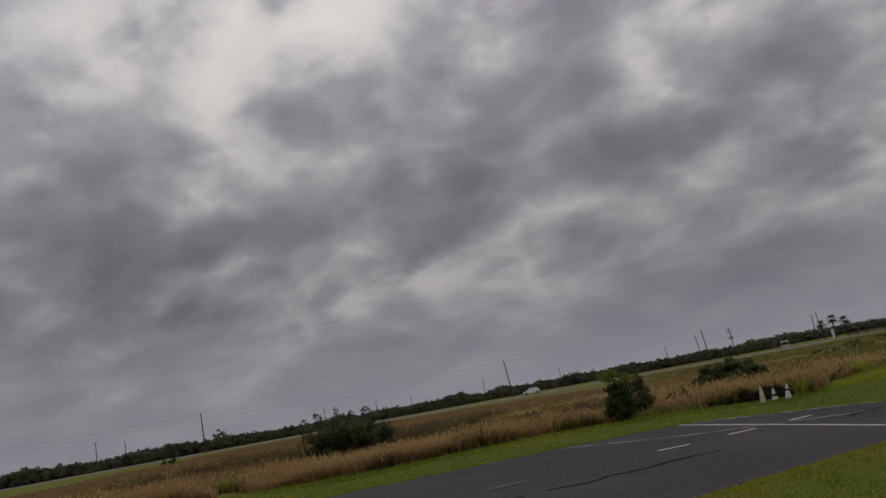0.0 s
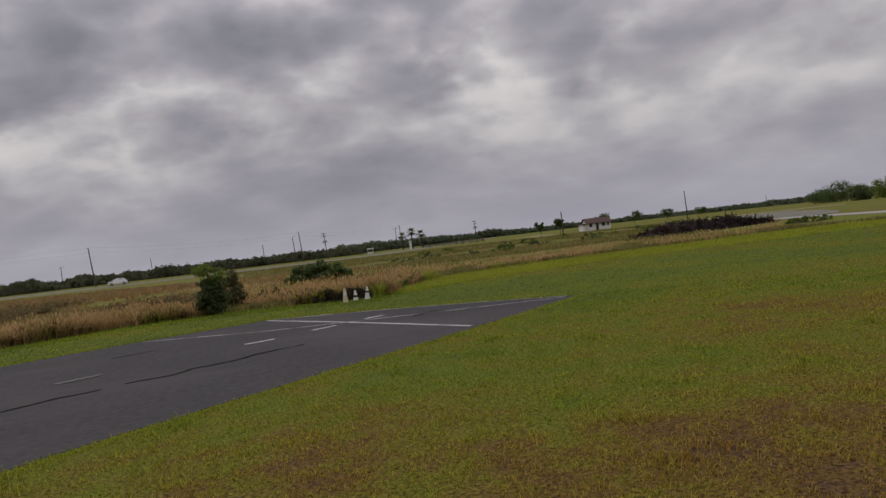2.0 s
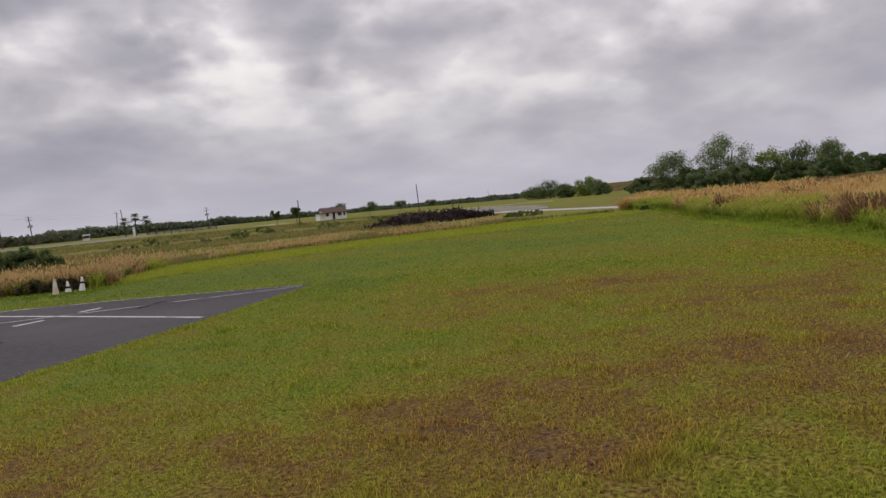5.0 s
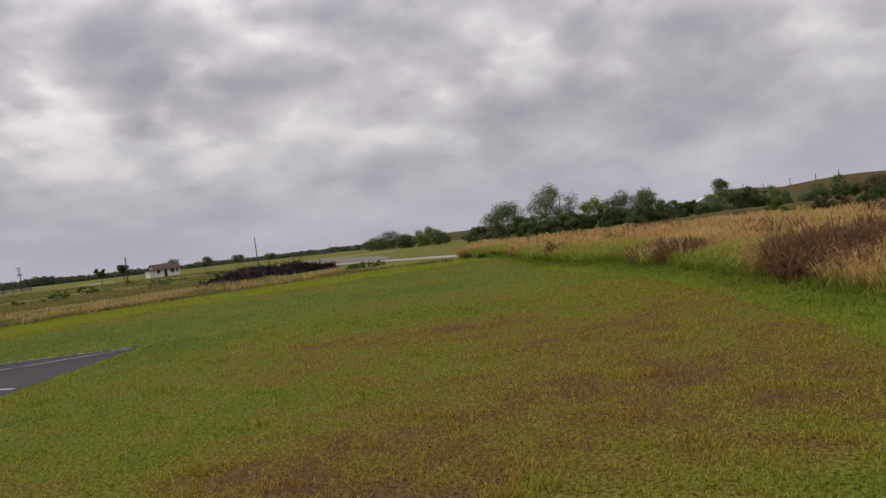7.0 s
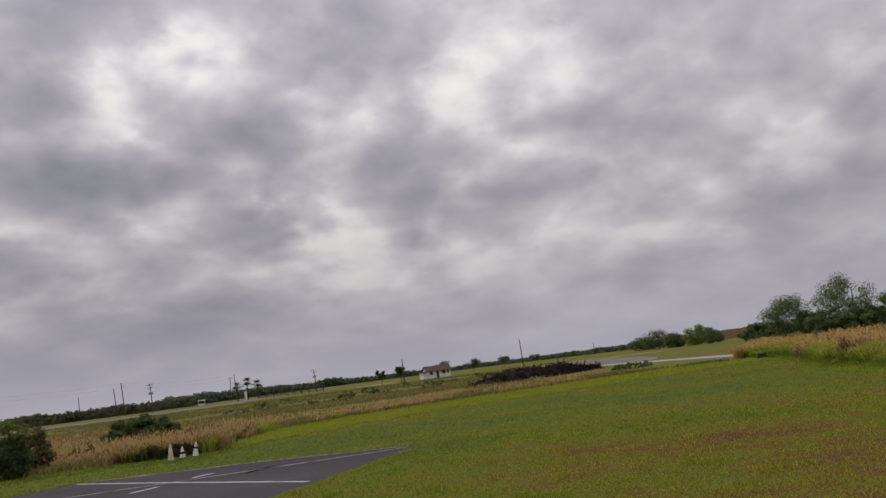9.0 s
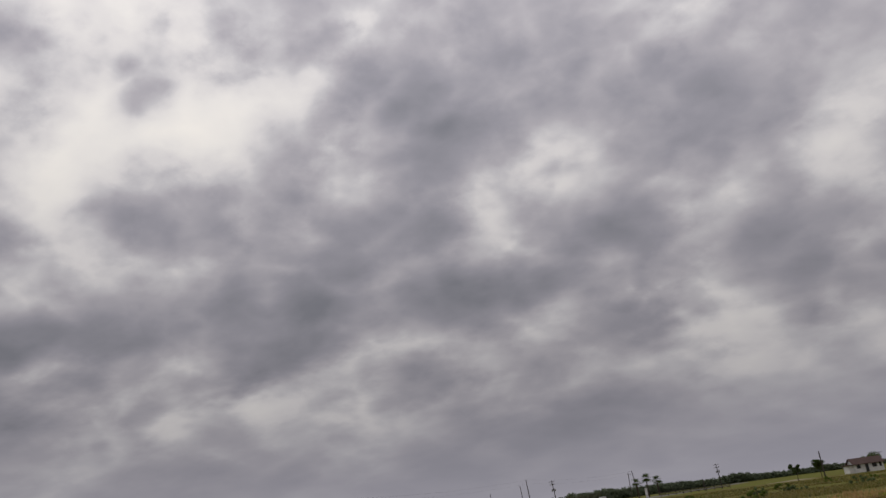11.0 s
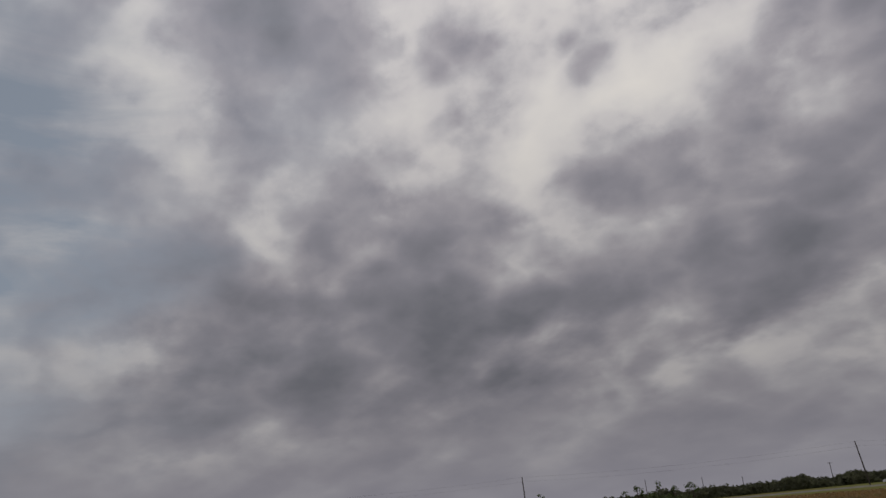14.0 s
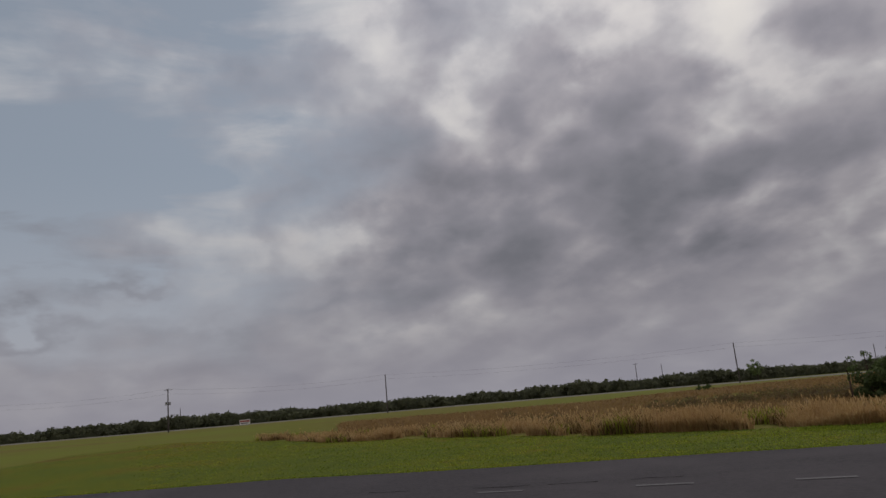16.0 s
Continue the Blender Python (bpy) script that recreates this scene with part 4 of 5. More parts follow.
reed_bed(-52, -22, 8, 8000, None, "brownish dry tall grass along the mown strip", 0.06, gap=-0.2, dark=0.3, heads=0.12)
reed_bed(-22, 28, 4.5, 16000, None, "golden dry reeds in a strip behind the runway", 0.06, gap=-0.28, dark=0.26, heads=0.16)
reed_bed(13, 27, 15, 5200, 0.52, "brown dry grass standing behind the undergrowth", 0.22, gap=-0.1, start=2.5, dark=0.35, heads=0.1)
reed_bed(28, 54, 9, 3800, None, "sparse straw-coloured reeds beyond the verge", 0.45, gap=0.0, heads=0.25)
BED = ([63, 66, 72, 81, 91, 112], [55, 78, 76, 66, 54, 45])
reed_bed(63, 112, 0, 15000, 0.60, "tall golden and green reeds in a broad bed", 0.40, start=3.0, power=1.2, heads=0.42, until=BED, dark=0.06, dry=M_REED_O, plume=M_PLUME_O)


def tuft_bed(az0, az1, near, far, n, per, tall, label, seed, power=1.0, foot=0.0):
    """Tufts of reeds from near to far metres behind the lawn's edge, in patches of gold, dark brown and green."""
    pts, d = scatter(az0, az1, lambda a: edge(a) + near, lambda a: np.minimum(edge(a) + far, np.interp(a, BED[0], BED[1])), n, power)
    az = np.degrees(np.arctan2(pts[:, 0], pts[:, 1]))
    behind = d - edge(az)
    h = tall * np.interp(behind, [0, 1.5, 4], [0.62, 0.92, 1.0]) * (1 + 0.35 * np.array([noise.noise(Vector((x * 0.45, y * 0.45, 9))) for x, y in pts])) * rng.uniform(0.8, 1.15, len(pts))
    patch = np.array([noise.noise(Vector((x * 0.22, y * 0.22, 15))) + 0.6 * noise.noise(Vector((x * 0.8, y * 0.8, 25))) for x, y in pts]) + rng.uniform(-0.12, 0.12, len(pts))
    # the greenest stretch lies where the bed begins, the darkest along its front farther east
    lean_green = np.interp(az, [63, 68, 75, 82], [0.36, 0.46, 0.36, 0.06]) * np.interp(behind, [0, 6, 14], [1.2, 0.9, 0.0]) - foot
    lean_dark = np.interp(az, [72, 78, 84], [0.0, 0.22, 0.30]) * np.interp(behind, [0.4, 1.2, 4, 7], [0.2, 1.0, 0.8, 0.0])
    green = patch < -0.26 + lean_green
    dark = ~green & (patch > 0.34 - lean_dark)
    for k, (sel, mat, name) in enumerate(((green, M_TUFT_G, "green_reeds"), (dark, M_TUFT_D, "dark_reeds"), (~green & ~dark, M_TUFT_O, "dry_reeds"))):
        if sel.sum() > 3:
            ob = tussocks(name, pts[sel], h[sel] * (0.86, 1.08, 1.0)[k], per, 0.010 + 0.0010 * d[sel], mat, 0.16 + 0.12 * rng.uniform(0, 1, sel.sum()), 1.1, seed + k)
            tagged(ob, label, "reeds", kind="stuff")


tuft_bed(64, 104, 0.5, 5.5, 1350, 54, 0.82, "dense arching tufts of dry brown and green reeds", 900)
tuft_bed(64, 104, 5.0, 60.0, 2100, 24, 0.84, "golden hanging tufts of reeds filling the bed", 910, power=1.3, foot=0.05)
# lush grass along the foot of the bed
pts, d = scatter(64, 112, lambda a: edge(a) - 1.1, lambda a: edge(a) + 2.2, 2600)
az = np.degrees(np.arctan2(pts[:, 0], pts[:, 1]))
into = np.clip((d - edge(az) + 1.1) / 3.3, 0, 1)
ob = tussocks("verge_grass", pts, 0.10 + 0.42 * into ** 1.1 * rng.uniform(0.6, 1.1, len(pts)), 14, 0.012 + 0.0012 * d, M_FGREEN, 0.14, 1.3, 930)
tagged(ob, "lush green grass at the foot of the reeds", "grass", kind="stuff")
pts, d = scatter(63, 112, lambda a: edge(a) - 2.6, lambda a: edge(a) + 0.5, 12000)
az = np.degrees(np.arctan2(pts[:, 0], pts[:, 1]))
ob, _, _ = blades("verge_grass", pts, 0.05 + 0.09 * np.clip((d - edge(az) + 2.6) / 3.1, 0, 1), 0.008 + 0.001 * d, M_FGREEN, 3, 0.8, 0.1)
tagged(ob, "short green grass where the lawn meets the reeds", "grass", kind="stuff")
# the brown meadow beyond the golden strip, and tufts over the far fields
a = np.arange(-46, 15.1, 1.0)
slab("meadow", [pol(v, edge(v) + 3 + rng.normal(0, 0.3)) for v in a] + [pol(v, np.interp(v, [-46, -28, -10, 4, 15], [100, 92, 165, 120, 75]) + rng.normal(0, 3)) for v in a[::-1]], -0.02, 0.02, M_BROWN, label="meadow of brown dry grass", category="meadow")
pts, d = scatter(-46, 15, lambda a: edge(a) + 4, lambda a: np.interp(a, [-46, -28, -10, 4, 15], [100, 92, 165, 120, 75]), 13000, 1.3)
ob, _, _ = blades("meadow_grass", pts, 0.38, 0.03 + 0.0016 * d, M_MEADOW, 5, 0.9, 0.35)
tagged(ob, "brown dry grass of the meadow", "grass", kind="stuff")
pts, d = scatter(-2, 15, lambda a: edge(a) + 8, lambda a: 0 * a + 78, 3600, 1.2)
keep = patchy(pts, 0.09, -0.05)
ob, _, _ = blades("meadow_grass", pts[keep], 0.34, 0.03 + 0.0014 * d[keep], M_WEED, 6, 0.9, 0.35)
tagged(ob, "yellow-green grass in patches over the meadow", "grass", kind="stuff")
# the meadow lies in low swells
def swell(az, d, length, width, height, turn, label):
    verts, faces = [], []
    nu, nv = 26, 12
    for i in range(nu + 1):
        for k in range(nv + 1):
            u, v = i / nu * 2 - 1, k / nv * 2 - 1
            h = height * max(0.0, 1 - u * u) ** 1.3 * max(0.0, 1 - v * v) ** 1.2 * (1 + 0.3 * noise.noise(Vector((u * 3, v * 2, d))))
            verts.append((u * length / 2, v * width / 2, h - 0.01))
    for i in range(nu):
        for k in range(nv):
            q = i * (nv + 1) + k
            faces.append((q, q + nv + 1, q + nv + 2, q + 1))
    ob = new("meadow_swell", mesh_of("meadow_swell", verts, faces, M_BROWN, True))
    ob.matrix_world = pose(*pol(az, d), 0.0, 0, 0, turn - az)
    tagged(ob, label, "meadow", kind="structure")
    # dry grass over it
    m = ob.matrix_world
    n = int(length * width * 1.3)
    uv = rng.uniform(-0.92, 0.92, (n, 2))
    hh = height * (1 - uv[:, 0] ** 2) ** 1.3 * (1 - uv[:, 1] ** 2) ** 1.2
    xy = np.array([(m @ Vector((a * length / 2, b * width / 2, 0)))[:2] for a, b in uv])
    gr, _, _ = blades("meadow_grass", xy, 0.30, 0.03 + 0.0012 * d, M_MEADOW, 5, 0.9, 0.3, z=hh - 0.05)
    tagged(gr, "brown dry grass over a low swell of the meadow", "grass", kind="stuff")


swell(8.5, 54, 26, 14, 0.50, 8, "low swell of brown dry meadow")
swell(-3, 60, 30, 15, 0.42, -6, "low swell of brown dry meadow")
swell(-17, 66, 34, 16, 0.40, 4, "low swell of brown dry meadow")
swell(17, 62, 18, 12, 0.40, 10, "low swell of brown dry meadow")

# low brown scrub in clumps over the meadow
pts, d = scatter(-34, 14, lambda a: edge(a) + 5, lambda a: 0 * a + 60, 700, 1.2)
keep = patchy(pts, 0.07, 0.0)
pts, d = pts[keep], d[keep]
size = rng.uniform(0.28, 0.62, len(pts))
v, f = leaf_cloud([(x, y, q * 0.55) for (x, y), q in zip(pts, size)], size, 26000, 0.08)
ob = new("scrub", mesh_of("scrub", v, f, M_LEAF_B))
tagged(ob, "low dark brown scrub growing in clumps over the meadow", "scrub", kind="stuff")
pts, d = scatter(14, 62, lambda a: edge(a) + 0.3, lambda a: 0 * a + 170, 15000, 1.6)
az = np.degrees(np.arctan2(pts[:, 0], pts[:, 1]))
keep = patchy(pts, 0.06, -0.12) & ((az < 49) | (d < 54))
pts, d = pts[keep], d[keep]
ob, _, _ = blades("field_grass", pts, 0.26, 0.03 + 0.0012 * d, M_WEED, 6, 0.8, 0.35)
tagged(ob, "rank straw and green tufts over the field", "grass", kind="stuff")


# ---- banks and far woods ----
def bank(name, pts, width, height, mat, label):
    """A long low earth bank along pts with an uneven crest."""
    p = [Vector(q) for q in densify(list(pts), 6, 0.4)] + [Vector(pts[-1])]
    prof = [(-0.5, 0), (-0.3, 0.45), (-0.12, 0.9), (0, 1), (0.15, 0.9), (0.5, 0)]
    verts, faces = [], []
    for i, q in enumerate(p):
        d = (p[min(i + 1, len(p) - 1)] - p[max(i - 1, 0)]).normalized()
        s = Vector((-d.y, d.x))
        end = min(1.0, i / 4, (len(p) - 1 - i) / 4)
        hh = height * end * (1 + 0.22 * noise.noise(Vector((i * 0.31, 4, 1))))
        for u, v in prof:
            verts.append((q.x + s.x * u * width, q.y + s.y * u * width, hh * v - 0.05))
    m = len(prof)
    for i in range(len(p) - 1):
        for k in range(m - 1):
            faces.append((i * m + k, i * m + k + 1, (i + 1) * m + k + 1, (i + 1) * m + k))
    ob = new(name, mesh_of(name, verts, faces, mat, True))
    return tagged(ob, label, "earth bank", kind="structure")


tagged(bank("road", [pol(-75, 330), pol(-56, 240), pol(-40, 235), pol(-20, 226), pol(-8, 206), pol(2, 186), pol(8, 177), pol(15, 181), pol(20, 180), pol(24, 192), pol(27.4, 236), pol(30.5, 330), pol(34, 520)], 11, 0.32, M_ROAD, "pale two-lane road on a low bank across the fields"), category="road")
bank("earth_bank", [pol(71, 118), pol(76, 108), pol(82, 102), pol(88, 98), pol(96, 95), pol(112, 95)], 13, 0.95, M_SLOPE, "long low brown earth bank behind the reeds")
bank("earth_bank", [pol(80, 300), pol(86, 260), pol(91, 240), pol(100, 230), pol(112, 230)], 60, 6.0, M_SLOPE, "higher brown earth bank in the distance")
bank("earth_bank", [pol(58, 420), pol(62, 330), pol(66, 320), pol(70, 330)], 50, 3.6, M_SLOPE, "brown spoil bank beyond the trees")
bank("earth_bank", [pol(35.5, 215), pol(37, 205), pol(38.6, 215)], 10, 1.4, M_SAND, "small heap of pale sand in the field")


def far_woods(az0, az1, dist, height, step, label, mat, leaves, leaf, thick=14):
    """Scrub woods far away: clumps of leaves of uneven height, down to the ground."""
    def tall(v):
        return np.interp(v, *height) if isinstance(height, tuple) else height

    cs, rs = [], []
    az = az0
    while az < az1:
        d = np.interp(az, dist[0], dist[1])
        h = tall(az) * (0.88 + 0.3 * noise.noise(Vector((az * 0.55, d * 0.01, 5))) + 0.14 * rng.uniform(-0.5, 1))
        for k in range(3):
            dd = d + rng.uniform(0, thick)
            x, y = pol(az + rng.normal(0, 0.1), dd)
            r = h * rng.uniform(0.16, 0.30)
            cs.append((x, y, h * (0.25, 0.5, 0.78)[k]))
            rs.append(r)
        az += step * rng.uniform(0.6, 1.4)
    v, f = leaf_cloud(cs, rs, leaves, leaf)
    ob = new("far_woods", mesh_of("far_woods", v, f, mat))
    tagged(ob, label, "woods", kind="stuff")
    # the closed wall of trunks and shade inside the wood
    verts, faces = [], []
    n = int((az1 - az0) / 0.4)
    for i in range(n + 1):
        a = az0 + (az1 - az0) * i / n
        d = np.interp(a, dist[0], dist[1]) + thick * 0.6
        h = tall(a) * (0.82 + 0.3 * noise.noise(Vector((a * 0.55, d * 0.01, 5))))
        for dd, z in ((0, 0), (1.0, h), (thick, h * 0.9), (thick + 1, 0)):
            x, y = pol(a, d + dd)
            verts.append((x, y, z))
    for i in range(n):
        for k in range(3):
            faces.append((4 * i + k, 4 * i + k + 1, 4 * i + k + 5, 4 * i + k + 4))
    inner = new("undergrowth", mesh_of("undergrowth", verts, faces, mat))
    inner.parent = ob


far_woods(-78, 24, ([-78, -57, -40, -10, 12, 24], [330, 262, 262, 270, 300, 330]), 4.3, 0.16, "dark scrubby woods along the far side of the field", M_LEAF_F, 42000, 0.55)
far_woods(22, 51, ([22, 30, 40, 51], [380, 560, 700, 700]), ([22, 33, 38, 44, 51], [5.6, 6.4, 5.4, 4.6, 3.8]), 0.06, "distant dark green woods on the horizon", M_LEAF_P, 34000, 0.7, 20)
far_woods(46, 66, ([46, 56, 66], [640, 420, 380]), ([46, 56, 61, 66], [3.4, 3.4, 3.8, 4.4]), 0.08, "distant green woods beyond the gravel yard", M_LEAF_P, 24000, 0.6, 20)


# ---- trees and bushes ----
def at(az, d):
    return tuple(float(v) for v in pol(az, d))


tree("tree", *at(70.4, 150), 9.2, 9.5, M_LEAF_M, "tall open-crowned green tree behind the reeds", leaves=8740, leaf=0.14, bare=0.12, clumps=46, seed=1)
tree("tree", *at(66.0, 155), 7.0, 8.5, M_LEAF_M, "round dense green tree behind the reeds", leaves=9880, leaf=0.14, bare=0.04, clumps=44, seed=2)
tree("tree", *at(73.0, 150), 6.2, 6.5, M_LEAF_L, "light green airy tree behind the reeds", leaves=4940, leaf=0.14, bare=0.08, clumps=28, seed=3)
tree("tree", *at(75.0, 155), 6.3, 7.0, M_LEAF_D, "dark green tree in the row behind the reeds", leaves=6080, leaf=0.14, bare=0.05, clumps=30, seed=4)
tree("tree", *at(76.7, 155), 6.4, 7.0, M_LEAF_M, "dark green tree in the row behind the reeds", leaves=6080, leaf=0.14, bare=0.05, clumps=30, seed=5)
tree("tree", *at(82.0, 160), 6.8, 6.0, M_LEAF_M, "rounded green tree standing over the hedge row", leaves=4940, leaf=0.14, bare=0.08, clumps=26, seed=6)
for i, (az, d, h, w) in enumerate(((78.3, 158, 4.8, 9), (80.0, 160, 3.6, 6), (81.2, 152, 3.1, 6), (83.6, 162, 4.8, 8), (85.4, 162, 4.6, 8), (67.7, 150, 4.4, 8), (68.9, 146, 4.4, 8), (71.8, 148, 4.4, 9), (64.4, 150, 3.2, 7), (74.0, 148, 4.2, 9), (76.0, 148, 4.2, 9), (77.4, 150, 4.4, 9), (70.4, 144, 4.0, 9))):
    bush("shrub", *at(az, d), h, w, (M_LEAF_M, M_LEAF_D)[i % 2], "broad green shrub in the row behind the reeds", 6000, 0.16, 46, seed=20 + i, group="shrub row")
for i, (az, d, h, w, m) in enumerate(((88.0, 150, 5.0, 5, M_LEAF_M), (89.9, 152, 5.2, 6, M_LEAF_D), (91.8, 150, 4.6, 6, M_LEAF_B), (85.6, 94, 1.7, 3.6, M_LEAF_L), (89.0, 92, 1.7, 5, M_LEAF_B), (91.6, 88, 1.9, 4, M_LEAF_D))):
    bush("shrub", *at(az, d), h, w, m, "shrub on the earth bank", 3400, 0.15, 26, seed=40 + i, group="bank shrubs")
for i, (az, d, h, w, m) in enumerate(((57.9, 230, 4.6, 9, M_LEAF_D), (56.4, 245, 3.4, 8, M_LEAF_D), (60.3, 200, 4.6, 7, M_LEAF_L), (61.5, 190, 3.6, 5, M_LEAF_M), (59.2, 205, 3.4, 6, M_LEAF_M))):
    tree("tree", *at(az, d), h, w, m, "low spreading green tree beyond the gravel yard", leaves=3600, leaf=0.19, bare=0.05, clumps=26, seed=60 + i)
for i, (az, d, h, w) in enumerate(((37.3, 175, 3.6, 2.2), (38.75, 180, 3.7, 2.6), (44.2, 235, 3.8, 4.6), (46.5, 260, 3.6, 4.4), (48.8, 290, 3.2, 5.0), (41.8, 215, 4.0, 5.0))):
    tree("tree", *at(az, d), h, w, M_LEAF_D, "small lone round-crowned tree in the field", leaves=1900, leaf=0.14, bare=0.45, clumps=14, seed=80 + i, lopsided=0.05)
tree("tree", *at(-16.1, 262), 6.4, 5.0, M_LEAF_M, "thin sprig of a tree rising over the woods", leaves=420, leaf=0.35, bare=0.3, clumps=12, seed=95)

# shrubs near the runway
bush("bush", *at(-7.3, 41.0), 2.2, 5.8, M_LEAF_N, "large dark green bush among the dry reeds", 9000, 0.085, 60, seed=1, depth=3.2)
for i, az in enumerate((-10.5, -9.3, -8.2, -6.9, -5.9)):
    tree("sapling", *at(az, 41.0 + i * 0.3), 2.2 + 0.16 * (i % 3), 0.7, M_LEAF_D, "thin leafy shoot standing out of the bush", "shoot", leaves=150, leaf=0.055, bare=0.62, clumps=9, seed=110 + i)
bush("bush", *at(12.6, 28.5), 1.62, 1.15, M_LEAF_N, "upright dark green bush with lighter top beside reeds", 6200, 0.05, 44, seed=2)
tree("sapling", *at(12.6, 28.5), 1.78, 1.0, M_LEAF_L, "light green young growth topping the dark bush", "shoot", leaves=900, leaf=0.045, bare=0.72, clumps=16, seed=117)
bush("bush", *at(13.95, 30.4), 1.65, 1.25, M_LEAF_S, "brownish half-dry bush beside reeds", 3600, 0.05, 22, seed=3)
bush("bush", *at(20.4, 42.5), 1.6, 4.2, M_LEAF_D, "wide spreading green bush behind the cones", 6500, 0.07, 44, seed=4, depth=2.6)
bush("bush", *at(-19.6, 120), 1.0, 4.0, M_LEAF_D, "low dark shrub out in the field", 1600, 0.14, 16, seed=5)
bush("bush", *at(21.2, 27.0), 0.52, 1.5, M_LEAF_K, "low dark undergrowth behind the cones", 2600, 0.04, 34, seed=10)
bush("bush", *at(23.0, 26.8), 0.50, 1.2, M_LEAF_K, "low dark undergrowth behind the cones", 2200, 0.04, 28, seed=11)
bush("bush", *at(55.8, 62), 0.5, 4.5, M_LEAF_L, "low green weeds beside the gravel yard", 5200, 0.06, 60, seed=8)
bush("bush", *at(64.6, 49), 0.6, 0.7, M_LEAF_D, "small dark weed at the lawn's edge", 700, 0.05, 10, seed=9)
for i in range(16):
    bush("bush", *at(26 + i * 1.5 + rng.normal(0, 0.4), rng.uniform(70, 120)), rng.uniform(0.5, 0.9), rng.uniform(2, 4), (M_LEAF_M, M_LEAF_L)[i % 2], "low green scrub in the rough field", 700, 0.11, 12, seed=130 + i, group="field scrub")


for i, (az, d, h, w, m) in enumerate(((15.9, 30.4, 0.62, 1.3, M_LEAF_B), (17.0, 31.4, 0.72, 1.5, M_LEAF_B), (18.2, 30.0, 0.55, 1.2, M_LEAF_B), (19.4, 29.2, 0.60, 1.3, M_LEAF_B), (20.4, 28.0, 0.62, 1.0, M_LEAF_B), (25.2, 29.5, 0.66, 1.5, M_LEAF_L), (26.4, 31.5, 0.55, 1.4, M_LEAF_L), (24.2, 28.6, 0.60, 1.1, M_LEAF_B))):
    bush("bush", *at(az, d), h, w, m, "scruffy brown and green weeds among the reeds", 1500, 0.04, 20, seed=160 + i, group="weeds among reeds")


def palm(x, y, height, seed):
    r = np.random.default_rng(seed)
    root = empty("palm_tree", x, y)
    tagged(root, "cabbage palm with a round head beside the road", "palm tree", "roadside palms")
    bm = bmesh.new()
    lathe(bm, [(0.24, -0.1), (0.19, height * 0.3), (0.17, height * 0.6), (0.21, height - 0.5), (0.12, height)], 9)
    part("trunk", bm, M_BARK, root)
    verts, faces = [], []
    for k in range(52):
        a, up = r.uniform(0, 2 * np.pi), r.uniform(-0.7, 1.2)
        ln = r.uniform(1.5, 2.2)
        d = Vector((math.cos(a) * math.cos(up), math.sin(a) * math.cos(up), math.sin(up)))
        s = Vector((-math.sin(a), math.cos(a), 0))
        o = Vector((0, 0, height - 0.1))
        mid = o + d * ln * 0.6
        for f in np.linspace(-0.55, 0.55, 7):
            tip = o + d * ln + s * f * ln + Vector((0, 0, -0.25 - 0.3 * abs(f)))
            i = len(verts)
            verts += [tuple(mid * 0.5 + o * 0.5), tuple(mid + s * (f * 0.6 + 0.07)), tuple(tip), tuple(mid + s * (f * 0.6 - 0.07))]
            faces.append((i, i + 1, i + 2, i + 3))
    ob = new("fronds", mesh_of("fronds", verts, faces, M_LEAF_D))
    ob.parent = root


for i, (az, d, h) in enumerate(((26.9, 262, 5.0), (27.6, 258, 6.0), (28.3, 262, 5.1))):
    palm(*at(az, d), h, 30 + i)


# ---- poles and wires ----
def utility_pole(az, d, height, arms=0, box_on=False, lean=0.0, label="weathered wooden utility pole"):
    x, y = at(az, d)
    root = empty("utility_pole", x, y, 0, -az)
    tagged(root, label, "utility pole", "utility poles")
    root.matrix_basis = pose(x, y, 0, 0, lean, -az)
    r = 0.11 + height * 0.006
    bm = bmesh.new()
    lathe(bm, [(r, -0.3), (r * 0.9, height * 0.5), (r * 0.7, height - 0.05), (r * 0.5, height)], 9)
    part("pole", bm, M_POLE, root)
    for k in range(arms):
        z = height - 0.35 - k * 0.9
        bm = bmesh.new()
        box(bm, -0.95, 0.95, -0.26, -0.14, z - 0.06, z + 0.06, 0.01)
        arm = part("crossarm", bm, M_POLE, root)
        for u in (-0.85, -0.35, 0.85):
            bm = bmesh.new()
            lathe(bm, [(0.03, 0), (0.06, 0.05), (0.04, 0.1), (0.06, 0.14), (0.02, 0.2)], 8)
            ins = part("insulator", bm, M_METAL, arm)
            ins.location = (u, -0.2, z + 0.06)
    if box_on:
        for u in (-0.45, 0.45):
            bm = bmesh.new()
            lathe(bm, [(0.2, 0), (0.24, 0.05), (0.24, 0.75), (0.16, 0.85)], 12)
            can = part("transformer", bm, M_METAL, root)
            can.location = (u, -0.15, height * 0.62)
    return Vector((x, y, height))


